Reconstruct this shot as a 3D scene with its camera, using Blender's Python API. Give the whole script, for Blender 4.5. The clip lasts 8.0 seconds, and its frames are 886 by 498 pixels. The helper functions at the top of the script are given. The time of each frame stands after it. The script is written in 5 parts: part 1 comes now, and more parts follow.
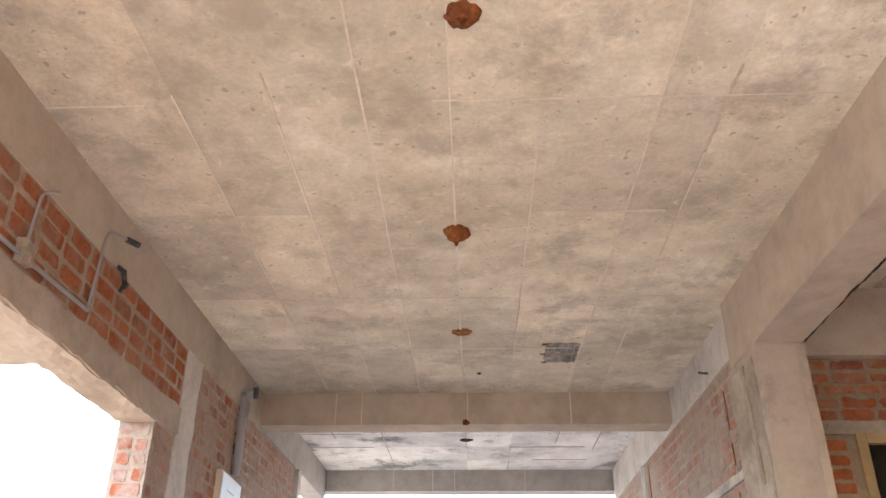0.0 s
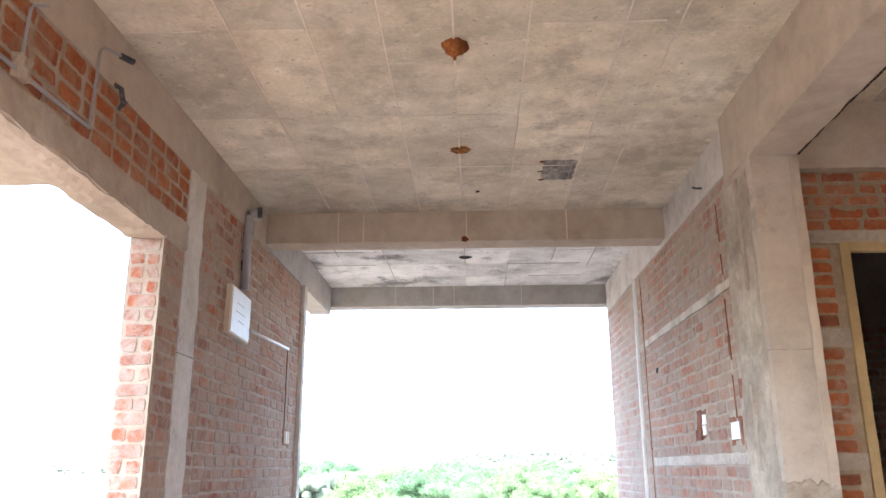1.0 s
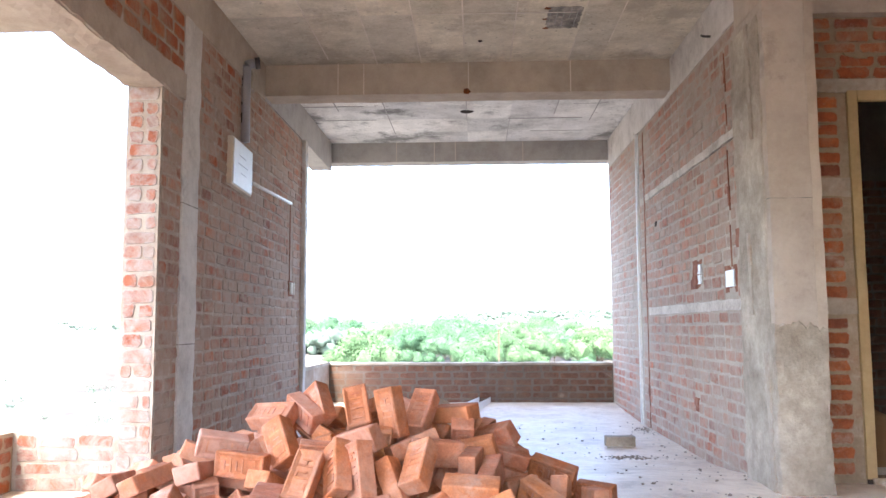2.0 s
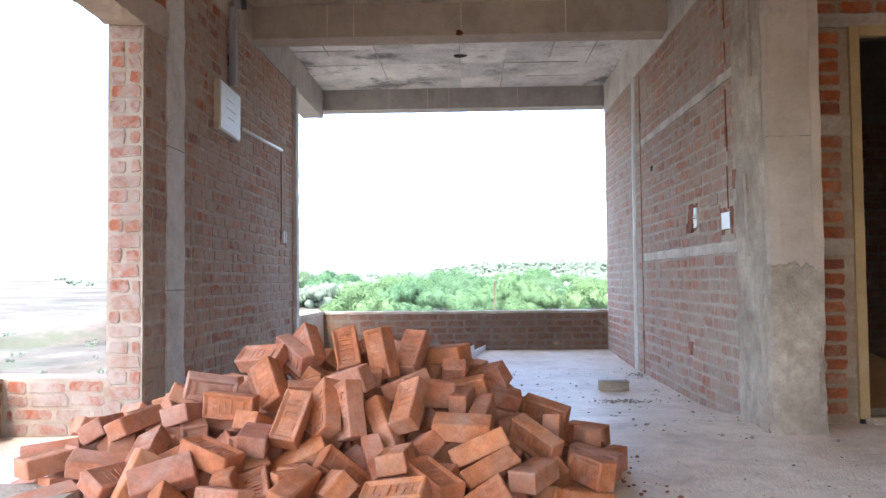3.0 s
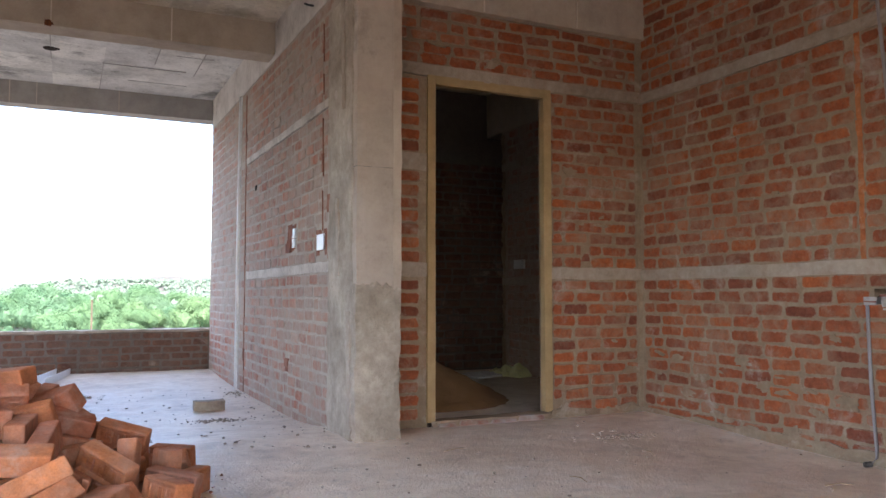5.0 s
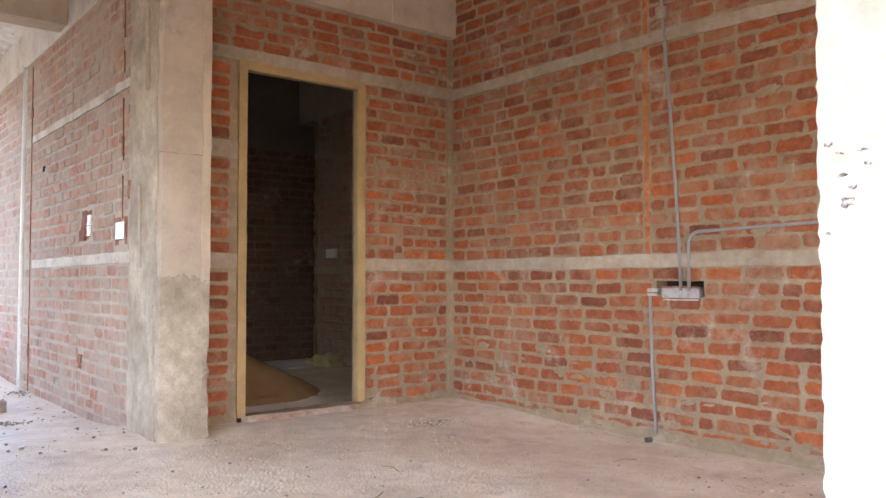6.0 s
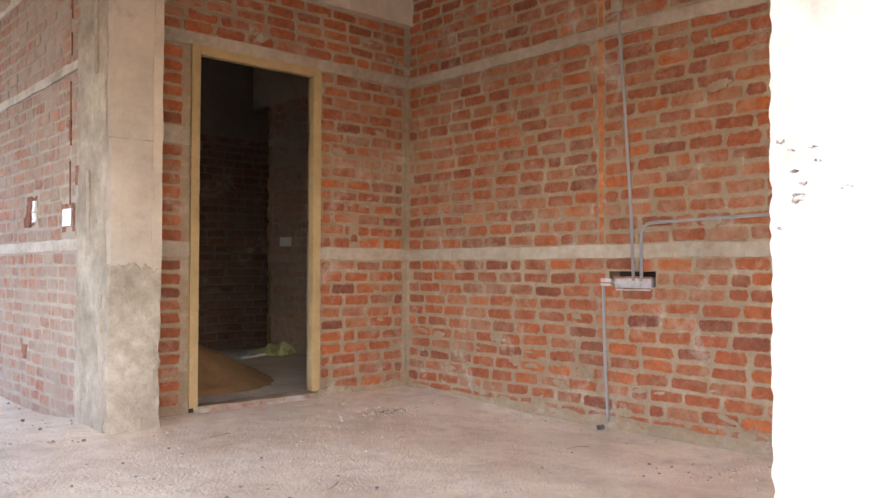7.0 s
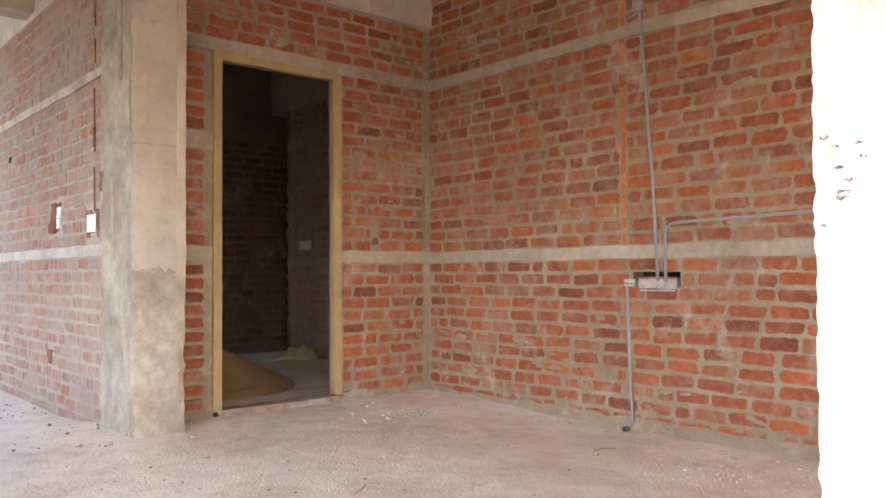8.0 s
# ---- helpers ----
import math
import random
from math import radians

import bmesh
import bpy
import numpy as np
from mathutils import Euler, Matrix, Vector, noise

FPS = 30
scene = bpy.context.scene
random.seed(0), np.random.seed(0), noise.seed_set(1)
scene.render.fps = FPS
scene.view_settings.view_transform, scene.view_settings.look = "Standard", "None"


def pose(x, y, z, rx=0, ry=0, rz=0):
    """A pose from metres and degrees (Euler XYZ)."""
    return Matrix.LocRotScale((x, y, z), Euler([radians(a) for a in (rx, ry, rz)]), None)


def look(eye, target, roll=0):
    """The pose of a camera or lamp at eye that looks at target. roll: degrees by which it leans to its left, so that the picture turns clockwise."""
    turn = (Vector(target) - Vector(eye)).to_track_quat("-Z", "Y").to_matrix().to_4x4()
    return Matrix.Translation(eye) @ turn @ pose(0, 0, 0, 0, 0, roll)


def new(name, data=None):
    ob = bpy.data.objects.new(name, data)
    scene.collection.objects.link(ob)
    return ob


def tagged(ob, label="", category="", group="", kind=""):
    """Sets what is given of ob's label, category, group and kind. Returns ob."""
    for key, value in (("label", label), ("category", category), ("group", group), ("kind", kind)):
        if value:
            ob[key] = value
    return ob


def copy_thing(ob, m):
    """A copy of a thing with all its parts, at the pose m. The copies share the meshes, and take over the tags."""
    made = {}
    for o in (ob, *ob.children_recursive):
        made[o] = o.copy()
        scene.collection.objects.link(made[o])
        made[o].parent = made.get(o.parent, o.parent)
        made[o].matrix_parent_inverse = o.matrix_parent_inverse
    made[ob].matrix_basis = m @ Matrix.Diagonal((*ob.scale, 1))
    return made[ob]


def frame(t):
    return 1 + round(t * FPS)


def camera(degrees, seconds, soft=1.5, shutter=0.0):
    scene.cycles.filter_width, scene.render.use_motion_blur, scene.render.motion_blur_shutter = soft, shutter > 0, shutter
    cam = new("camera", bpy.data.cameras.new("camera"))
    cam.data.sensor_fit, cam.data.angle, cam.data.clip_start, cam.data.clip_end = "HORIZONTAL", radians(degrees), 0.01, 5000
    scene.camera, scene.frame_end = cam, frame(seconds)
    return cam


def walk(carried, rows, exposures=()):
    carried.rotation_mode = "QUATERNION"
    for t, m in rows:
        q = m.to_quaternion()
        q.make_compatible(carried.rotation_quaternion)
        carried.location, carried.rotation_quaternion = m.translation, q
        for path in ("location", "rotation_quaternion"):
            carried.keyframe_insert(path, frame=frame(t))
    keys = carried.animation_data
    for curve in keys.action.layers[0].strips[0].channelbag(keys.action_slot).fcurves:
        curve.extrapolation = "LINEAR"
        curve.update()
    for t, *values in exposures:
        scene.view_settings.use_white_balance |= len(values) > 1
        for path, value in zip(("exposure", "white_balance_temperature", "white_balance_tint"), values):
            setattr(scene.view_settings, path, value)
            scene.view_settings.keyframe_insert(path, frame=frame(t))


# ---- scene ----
cam = camera(58.5, 8.0)
PATH = [
    (0, (0.18, 0.009, 0.987), (0.107, 1.772, 1.928), 0.4),
    (0.5, (0.181, -0.008, 0.954), (0.118, 1.843, 1.71), -0.4),
    (1, (0.179, -0.027, 0.913), (0.104, 1.898, 1.449), -0.2),
    (1.5, (0.174, -0.027, 0.88), (0.093, 1.941, 1.229), -0.0),
    (2, (0.167, -0.035, 0.846), (0.088, 1.954, 1.039), -0.2),
    (2.2, (0.171, -0.041, 0.842), (0.095, 1.952, 0.987), -0.4),
    (3.3, (0.19, 0.056, 0.784), (0.125, 2.053, 0.858), -0.7),
    (3.5, (0.19, 0.04, 0.79), (0.191, 2.038, 0.879), -0.8),
    (4, (0.231, 0.053, 0.792), (0.56, 2.022, 0.908), -0.8),
    (4.5, (0.252, 0.019, 0.784), (0.846, 1.924, 0.909), 0.3),
    (5, (0.27, -0.006, 0.786), (1.13, 1.796, 0.904), 0.0),
    (5.2, (0.272, -0.013, 0.786), (1.237, 1.735, 0.903), -0.2),
    (6.3, (0.237, -0.004, 0.83), (1.562, 1.492, 0.894), 0.2),
    (6.5, (0.241, -0.006, 0.829), (1.588, 1.471, 0.885), 0.3),
    (7, (0.235, 0.0, 0.828), (1.586, 1.473, 0.88), 0.1),
    (7.5, (0.226, 0.018, 0.826), (1.548, 1.518, 0.877), -0.0),
    (8, (0.211, 0.031, 0.825), (1.533, 1.53, 0.884), -0.4),
]
walk(cam, [(t, look(eye, target, roll)) for t, eye, target, roll in PATH],
     exposures=[(0, 4.46, 6620, 10), (1.0, 4.36, 6480, 10), (2.2, 4.02, 6330, 10), (3.3, 3.3, 6350, 10), (4.5, 3.14, 6450, 10), (5.0, 3.46, 6500, 11), (5.2, 3.72, 6550, 11), (6.3, 4.39, 7120, 12), (8, 4.37, 7150, 12)])

# ---- world and light ----
world = bpy.data.worlds.new("world")
scene.world = world
world.use_nodes = True
wn = world.node_tree.nodes
sky = wn.new("ShaderNodeTexSky")
sky.sky_type = 'NISHITA'
sky.sun_disc = False
sky.sun_elevation = radians(58)
sky.sun_rotation = radians(195)
sky.air_density, sky.dust_density, sky.ozone_density = 0.7, 3.0, 0.8
wn["Background"].inputs["Strength"].default_value = 0.15
world.node_tree.links.new(sky.outputs[0], wn["Background"].inputs["Color"])
sun = new("sun", bpy.data.lights.new("sun", "SUN"))
sun.data.energy, sun.data.angle, sun.data.color = 1.0, radians(15), (1.0, 0.95, 0.88)
# the sun stands high in the south, behind thin cloud
SUN_EL, SUN_AZ = radians(58), radians(195)
to_sun = Vector((math.sin(SUN_AZ) * math.cos(SUN_EL), math.cos(SUN_AZ) * math.cos(SUN_EL), math.sin(SUN_EL)))
sun.matrix_world = look(to_sun * 50, (0, 0, 0))

# ---- plan, in metres ----
XL, XR = -1.53, 1.75          # inner faces of the hall's two long walls
YD, XW = 4.345, 3.865         # door wall, right-hand room wall
TH, TL = 0.23, 0.19           # wall thickness; the left-hand wall is thinner
CEIL = 2.97
NCX, NCY = 1.50, 0.59        # inner corner of the pale column beside the camera
BRICK_U, BRICK_V, JOINT = 0.208, 0.0795, 0.0122


# ---- materials ----
def material(name):
    m = bpy.data.materials.new(name)
    m.use_nodes = True
    nt = m.node_tree
    return m, nt, nt.nodes["Principled BSDF"]


def noise_node(nt, scale, detail=5, rough=0.6, distort=0.0, coord=None):
    n = nt.nodes.new("ShaderNodeTexNoise")
    n.inputs["Scale"].default_value = scale
    n.inputs["Detail"].default_value = detail
    n.inputs["Roughness"].default_value = rough
    n.inputs["Distortion"].default_value = distort
    if coord is None:
        coord = nt.nodes.new("ShaderNodeNewGeometry").outputs["Position"]
    nt.links.new(coord, n.inputs["Vector"])
    return n.outputs["Fac"]


def ramp(nt, fac, stops):
    r = nt.nodes.new("ShaderNodeValToRGB")
    el = r.color_ramp.elements
    while len(el) < len(stops):
        el.new(0.5)
    for e, (p, c) in zip(el, stops):
        e.position = p
        e.color = (*c, 1) if len(c) == 3 else c
    nt.links.new(fac, r.inputs["Fac"])
    return r.outputs["Color"]


def mix(nt, fac, a, b, mode='MIX'):
    m = nt.nodes.new("ShaderNodeMix")
    m.data_type = 'RGBA'
    m.blend_type = mode
    for sock, v in ((m.inputs["Factor"], fac), (m.inputs[6], a), (m.inputs[7], b)):
        if isinstance(v, (int, float)):
            sock.default_value = v
        elif isinstance(v, tuple):
            sock.default_value = (*v, 1)
        else:
            nt.links.new(v, sock)
    return m.outputs[2]


def maths(nt, op, a, b=None):
    m = nt.nodes.new("ShaderNodeMath")
    m.operation = op
    for sock, v in zip(m.inputs, (a, b)):
        if v is None:
            continue
        if isinstance(v, (int, float)):
            sock.default_value = v
        else:
            nt.links.new(v, sock)
    return m.outputs[0]


def bump(nt, bsdf, height, strength, dist):
    b = nt.nodes.new("ShaderNodeBump")
    b.inputs["Strength"].default_value = strength
    b.inputs["Distance"].default_value = dist
    nt.links.new(height, b.inputs["Height"])
    nt.links.new(b.outputs["Normal"], bsdf.inputs["Normal"])


def rough_surface(name, stops, big=1.3, mid=9.0, fine=60.0, rough=0.9, bump_d=0.004, limed=0.0, stain=None, stain_scale=0.8, stain_lo=0.55, stain_hi=0.7, boards=False, dust=None):
    """Mineral surface: two scales of colour, optional stains, fine relief."""
    m, nt, b = material(name)
    f1 = noise_node(nt, big, 6, 0.62, 0.3)
    f2 = noise_node(nt, mid, 6, 0.65)
    f3 = noise_node(nt, fine, 3, 0.6)
    f = maths(nt, 'ADD', maths(nt, 'MULTIPLY', f1, 0.55), maths(nt, 'ADD', maths(nt, 'MULTIPLY', f2, 0.33), maths(nt, 'MULTIPLY', f3, 0.12)))
    col = ramp(nt, f, stops)
    if boards:
        isl = nt.nodes.new("ShaderNodeNewGeometry").outputs["Random Per Island"]
        col = mix(nt, 1.0, col, ramp(nt, isl, [(0.0, (0.86, 0.86, 0.87)), (1.0, (1.10, 1.095, 1.08))]), 'MULTIPLY')
        sp = ramp(nt, noise_node(nt, 24, 2, 0.5), [(0.67, (0, 0, 0)), (0.73, (1, 1, 1))])
        col = mix(nt, maths(nt, 'MULTIPLY', sp, 0.5), col, (0.16, 0.13, 0.10))
        col = mix(nt, 1.0, col, ramp(nt, noise_node(nt, 55, 6, 0.75), [(0.3, (0.90, 0.895, 0.89)), (0.7, (1.09, 1.09, 1.085))]), 'MULTIPLY')
        lt = ramp(nt, noise_node(nt, 9, 4, 0.7), [(0.62, (0, 0, 0)), (0.72, (1, 1, 1))])
        col = mix(nt, maths(nt, 'MULTIPLY', lt, 0.5), col, (0.80, 0.72, 0.60))
    if stain:
        s = noise_node(nt, stain_scale, 8, 0.74, 0.1)
        sm = ramp(nt, s, [(stain_lo, (0, 0, 0)), (stain_hi, (1, 1, 1))])
        col = mix(nt, maths(nt, 'MULTIPLY', sm, 0.75), col, stain)
    if dust:
        dm = ramp(nt, noise_node(nt, 2.6, 9, 0.72, 0.6), [(0.47, (0, 0, 0)), (0.60, (1, 1, 1))])
        col = mix(nt, maths(nt, 'MULTIPLY', dm, 0.7), col, dust)
        dk = ramp(nt, noise_node(nt, 9, 8, 0.78, 0.5), [(0.53, (0, 0, 0)), (0.66, (1, 1, 1))])
        col = mix(nt, maths(nt, 'MULTIPLY', dk, 0.5), col, tuple(c * 0.48 for c in dust))
    if limed:
        col = lime(nt, col, limed)
    nt.links.new(col, b.inputs["Base Color"])
    b.inputs["Roughness"].default_value = rough
    b.inputs["Specular IOR Level"].default_value = 0.25
    bump(nt, b, maths(nt, 'ADD', f2, maths(nt, 'MULTIPLY', f3, 0.6)), 0.6, bump_d)
    return m


def lime(nt, col, amount=0.38):
    """Pale lime bloom and brick dust that run over brick and joint alike."""
    p = ramp(nt, noise_node(nt, 4.5, 9, 0.72, 0.4), [(0.57, (0, 0, 0)), (0.68, (1, 1, 1))])
    col = mix(nt, maths(nt, 'MULTIPLY', p, amount), col, (0.50, 0.43, 0.37))
    d = ramp(nt, noise_node(nt, 7.0, 8, 0.7, 0.2), [(0.50, (0, 0, 0)), (0.66, (1, 1, 1))])
    return mix(nt, maths(nt, 'MULTIPLY', d, amount * 0.9), col, (0.28, 0.145, 0.085))


def brick_surface(name, cols, smear_lo, smear_hi, smear_col, smear_amount=0.85, smear_scale=5.0):
    """Fired clay: every brick its own tone, grain, and cement smeared over some."""
    m, nt, b = material(name)
    geo = nt.nodes.new("ShaderNodeNewGeometry")
    oi = nt.nodes.new("ShaderNodeObjectInfo")
    r = maths(nt, 'FRACT', maths(nt, 'ADD', geo.outputs["Random Per Island"], oi.outputs["Random"]))
    n = len(cols)
    base = ramp(nt, r, [(i / (n - 1), c) for i, c in enumerate(cols)])
    g = noise_node(nt, 26, 6, 0.7)
    grain = noise_node(nt, 150, 3, 0.7)
    col = mix(nt, 0.55, base, ramp(nt, g, [(0.3, (0.55, 0.5, 0.48)), (0.7, (1.35, 1.3, 1.25))]), 'MULTIPLY')
    col = mix(nt, 0.3, col, ramp(nt, grain, [(0.3, (0.6, 0.6, 0.6)), (0.7, (1.4, 1.4, 1.4))]), 'MULTIPLY')
    col = mix(nt, 0.5, col, ramp(nt, noise_node(nt, 11, 5, 0.7, 0.4), [(0.32, (0.62, 0.60, 0.62)), (0.68, (1.30, 1.26, 1.2))]), 'MULTIPLY')
    s = maths(nt, 'ADD', maths(nt, 'MULTIPLY', noise_node(nt, smear_scale, 7, 0.7, 0.5), 0.75),
              maths(nt, 'ADD', maths(nt, 'MULTIPLY', noise_node(nt, 0.9, 4, 0.6), 0.45), maths(nt, 'MULTIPLY', r, 0.10)))
    sm = ramp(nt, s, [(smear_lo, (0, 0, 0)), (smear_hi, (1, 1, 1))])
    col = mix(nt, maths(nt, 'MULTIPLY', sm, smear_amount), col, smear_col)
    at = nt.nodes.new("ShaderNodeAttribute")
    at.attribute_name = "edge_wear"
    e = maths(nt, 'ADD', maths(nt, 'MULTIPLY', at.outputs["Fac"], 0.55), maths(nt, 'MULTIPLY', noise_node(nt, 38, 5, 0.65), 0.95))
    col = mix(nt, maths(nt, 'MULTIPLY', ramp(nt, e, [(0.79, (0, 0, 0)), (1.04, (1, 1, 1))]), 0.85), col, smear_col)
    col = lime(nt, col)
    nt.links.new(col, b.inputs["Base Color"])
    b.inputs["Roughness"].default_value = 0.92
    b.inputs["Specular IOR Level"].default_value = 0.2
    bump(nt, b, maths(nt, 'ADD', g, grain), 0.5, 0.003)
    return m


def plain(name, colour, rough=0.5, metal=0.0, dirt=(0.35, 0.3, 0.25), dirt_amount=0.35, scale=18):
    m, nt, b = material(name)
    f = noise_node(nt, scale, 5, 0.65)
    d = ramp(nt, f, [(0.45, (0, 0, 0)), (0.75, (1, 1, 1))])
    col = mix(nt, maths(nt, 'MULTIPLY', d, dirt_amount), colour, dirt)
    nt.links.new(col, b.inputs["Base Color"])
    b.inputs["Roughness"].default_value = rough
    b.inputs["Metallic"].default_value = metal
    bump(nt, b, f, 0.15, 0.002)
    return m


CONC = [(0.30, (0.27, 0.212, 0.165)), (0.5, (0.42, 0.343, 0.27)), (0.70, (0.52, 0.44, 0.36))]
m_concrete = rough_surface("concrete", CONC, stain=(0.22, 0.19, 0.16), stain_lo=0.58, stain_hi=0.78)
m_ceiling = rough_surface("ceiling concrete", [(0.36, (0.40, 0.345, 0.262)), (0.46, (0.53, 0.462, 0.355)), (0.54, (0.625, 0.55, 0.43)), (0.64, (0.77, 0.69, 0.565))],
                          big=1.1, mid=6.0, fine=40, stain=(0.34, 0.285, 0.22), boards=True, stain_scale=1.7, stain_lo=0.50, stain_hi=0.63, bump_d=0.003)
m_ceiling_grey = rough_surface("balcony ceiling concrete", [(0.34, (0.36, 0.35, 0.33)), (0.5, (0.66, 0.645, 0.615)), (0.66, (0.84, 0.82, 0.79))],
                               big=1.1, mid=5.0, fine=40, boards=True, stain=(0.09, 0.085, 0.08), stain_scale=1.2, stain_lo=0.53, stain_hi=0.62, bump_d=0.003)
m_ridge = rough_surface("form joint concrete", [(0.3, (0.40, 0.33, 0.26)), (0.7, (0.80, 0.70, 0.59))], mid=14)
m_beam = rough_surface("beam concrete", [(0.3, (0.31, 0.245, 0.19)), (0.5, (0.44, 0.36, 0.28)), (0.7, (0.54, 0.455, 0.365))],
                       big=1.6, stain=(0.25, 0.21, 0.17), stain_lo=0.6, stain_hi=0.8)
m_render = rough_surface("cement render", [(0.36, (0.23, 0.185, 0.14)), (0.5, (0.37, 0.31, 0.24)), (0.64, (0.54, 0.465, 0.37))], big=2.4, mid=13, fine=70, bump_d=0.02, stain=(0.28, 0.225, 0.17), stain_scale=6.0, stain_lo=0.56, stain_hi=0.68)
m_mortar = rough_surface("mortar", [(0.3, (0.195, 0.142, 0.094)), (0.5, (0.305, 0.228, 0.152)), (0.72, (0.45, 0.352, 0.25))], big=2.0, mid=18, bump_d=0.012, limed=0.55)
m_mortar_grey = rough_surface("weathered mortar", [(0.3, (0.22, 0.165, 0.125)), (0.5, (0.36, 0.28, 0.215)), (0.72, (0.56, 0.47, 0.38))], big=1.2, mid=16, bump_d=0.012, limed=0.6)
# parapet mortar; on the dark room's back wall its darkness paints shade
m_mortar_dark = rough_surface("dark parapet and room-shade mortar", [(0.3, (0.10, 0.08, 0.065)), (0.7, (0.21, 0.17, 0.14))], mid=18, bump_d=0.008)
m_mortar_pale = rough_surface("pale hall mortar", [(0.3, (0.26, 0.21, 0.165)), (0.5, (0.41, 0.345, 0.275)), (0.72, (0.57, 0.49, 0.405))], big=1.2, mid=14, bump_d=0.012, limed=0.5)
m_column = rough_surface("smooth column concrete", [(0.3, (0.31, 0.25, 0.196)), (0.5, (0.43, 0.357, 0.288)), (0.72, (0.52, 0.445, 0.37))], big=1.8, mid=8, stain=(0.22, 0.18, 0.145), stain_scale=2.6, stain_lo=0.55, stain_hi=0.7)
m_beam_grey = rough_surface("grey beam concrete", [(0.3, (0.26, 0.235, 0.21)), (0.5, (0.39, 0.36, 0.325)), (0.7, (0.49, 0.46, 0.42))], big=1.6, stain=(0.23, 0.21, 0.19), stain_lo=0.58, stain_hi=0.75)
m_band = rough_surface("cement band", [(0.34, (0.25, 0.20, 0.15)), (0.5, (0.385, 0.315, 0.242)), (0.68, (0.51, 0.435, 0.35))], mid=22, bump_d=0.012, limed=0.35)
m_floor = rough_surface("dusty cement floor", [(0.36, (0.52, 0.42, 0.33)), (0.45, (0.69, 0.575, 0.455)), (0.54, (0.81, 0.70, 0.575)), (0.64, (0.92, 0.85, 0.76))], rough=0.42,
                        big=1.5, mid=8, fine=75, stain=(0.72, 0.57, 0.43), stain_scale=1.3, stain_lo=0.49, stain_hi=0.64, bump_d=0.02, dust=(0.90, 0.80, 0.67))
m_floor.node_tree.nodes["Principled BSDF"].inputs["Specular IOR Level"].default_value = 0.6
m_white_run = rough_surface("pale set mortar", [(0.36, (0.35, 0.30, 0.25)), (0.5, (0.53, 0.47, 0.405)), (0.64, (0.68, 0.625, 0.56))], big=4, mid=24, bump_d=0.02)
m_lime_white = rough_surface("white lime filling", [(0.36, (0.58, 0.56, 0.53)), (0.5, (0.74, 0.72, 0.69)), (0.64, (0.84, 0.82, 0.80))], big=3, mid=20, bump_d=0.01)
m_stiff = rough_surface("pale stiffener concrete", [(0.34, (0.40, 0.36, 0.32)), (0.5, (0.58, 0.535, 0.485)), (0.66, (0.70, 0.66, 0.61))], big=3, mid=16, bump_d=0.012, stain=(0.30, 0.26, 0.22), stain_scale=4.0, stain_lo=0.57, stain_hi=0.68)
m_fin_dark = rough_surface("dark board joint", [(0.3, (0.22, 0.21, 0.195)), (0.7, (0.44, 0.42, 0.39))], mid=14)
m_smudge = rough_surface("black smudge", [(0.40, (0.06, 0.05, 0.045)), (0.5, (0.22, 0.19, 0.165)), (0.58, (0.58, 0.53, 0.47))], big=60, mid=160)
m_streak = rough_surface("rust-stained form joint", [(0.36, (0.34, 0.25, 0.17)), (0.5, (0.46, 0.365, 0.27)), (0.64, (0.58, 0.49, 0.39))], big=3, mid=20)
m_plaster = rough_surface("plain plaster", [(0.3, (0.28, 0.235, 0.19)), (0.7, (0.42, 0.36, 0.30))])
m_white_col = rough_surface("pale cement column", [(0.36, (0.52, 0.45, 0.38)), (0.5, (0.66, 0.60, 0.53)), (0.64, (0.74, 0.69, 0.625))], big=3.0, mid=14,
                            stain=(0.40, 0.34, 0.28), stain_scale=5.0, stain_lo=0.60, stain_hi=0.72)
REDS = [(0.19, 0.064, 0.040), (0.35, 0.102, 0.040), (0.27, 0.080, 0.038), (0.41, 0.122, 0.042), (0.32, 0.094, 0.040), (0.23, 0.078, 0.044), (0.37, 0.112, 0.042), (0.30, 0.105, 0.048)]
m_brick = brick_surface("wall brick", REDS, 0.62, 0.88, (0.34, 0.245, 0.17), 0.8, 9.0)
m_brick_grey = brick_surface("weathered wall brick", REDS, 0.48, 0.70, (0.38, 0.30, 0.235), 0.88, 7.0)
m_brick_pale = brick_surface("mortar-smeared hall brick", [(0.30, 0.105, 0.065), (0.42, 0.15, 0.085), (0.34, 0.125, 0.08), (0.24, 0.10, 0.075), (0.45, 0.17, 0.09)], 0.46, 0.72, (0.41, 0.345, 0.28), 0.88, 7.0)
m_brick_jamb = brick_surface("pale jamb brick", [(0.31, 0.105, 0.06), (0.37, 0.125, 0.066), (0.30, 0.118, 0.08), (0.25, 0.10, 0.07)], 0.56, 0.74, (0.40, 0.35, 0.305), 0.88, 9.0)
m_brick_dark = brick_surface("dark parapet and room-shade brick", [(0.125, 0.06, 0.042), (0.16, 0.075, 0.05), (0.14, 0.065, 0.045)], 0.52, 0.80, (0.17, 0.13, 0.10), 0.8)
m_brick_loose = brick_surface("loose fired brick", [(0.46, 0.17, 0.08), (0.54, 0.215, 0.095), (0.43, 0.155, 0.085), (0.56, 0.225, 0.09), (0.50, 0.205, 0.115), (0.52, 0.20, 0.085), (0.44, 0.165, 0.10)],
                              0.56, 0.90, (0.60, 0.42, 0.33), 0.7, 9.0)
m_cut = rough_surface("freshly cut brick", [(0.36, (0.13, 0.05, 0.032)), (0.5, (0.25, 0.095, 0.055)), (0.64, (0.36, 0.19, 0.13))], big=5, mid=22)
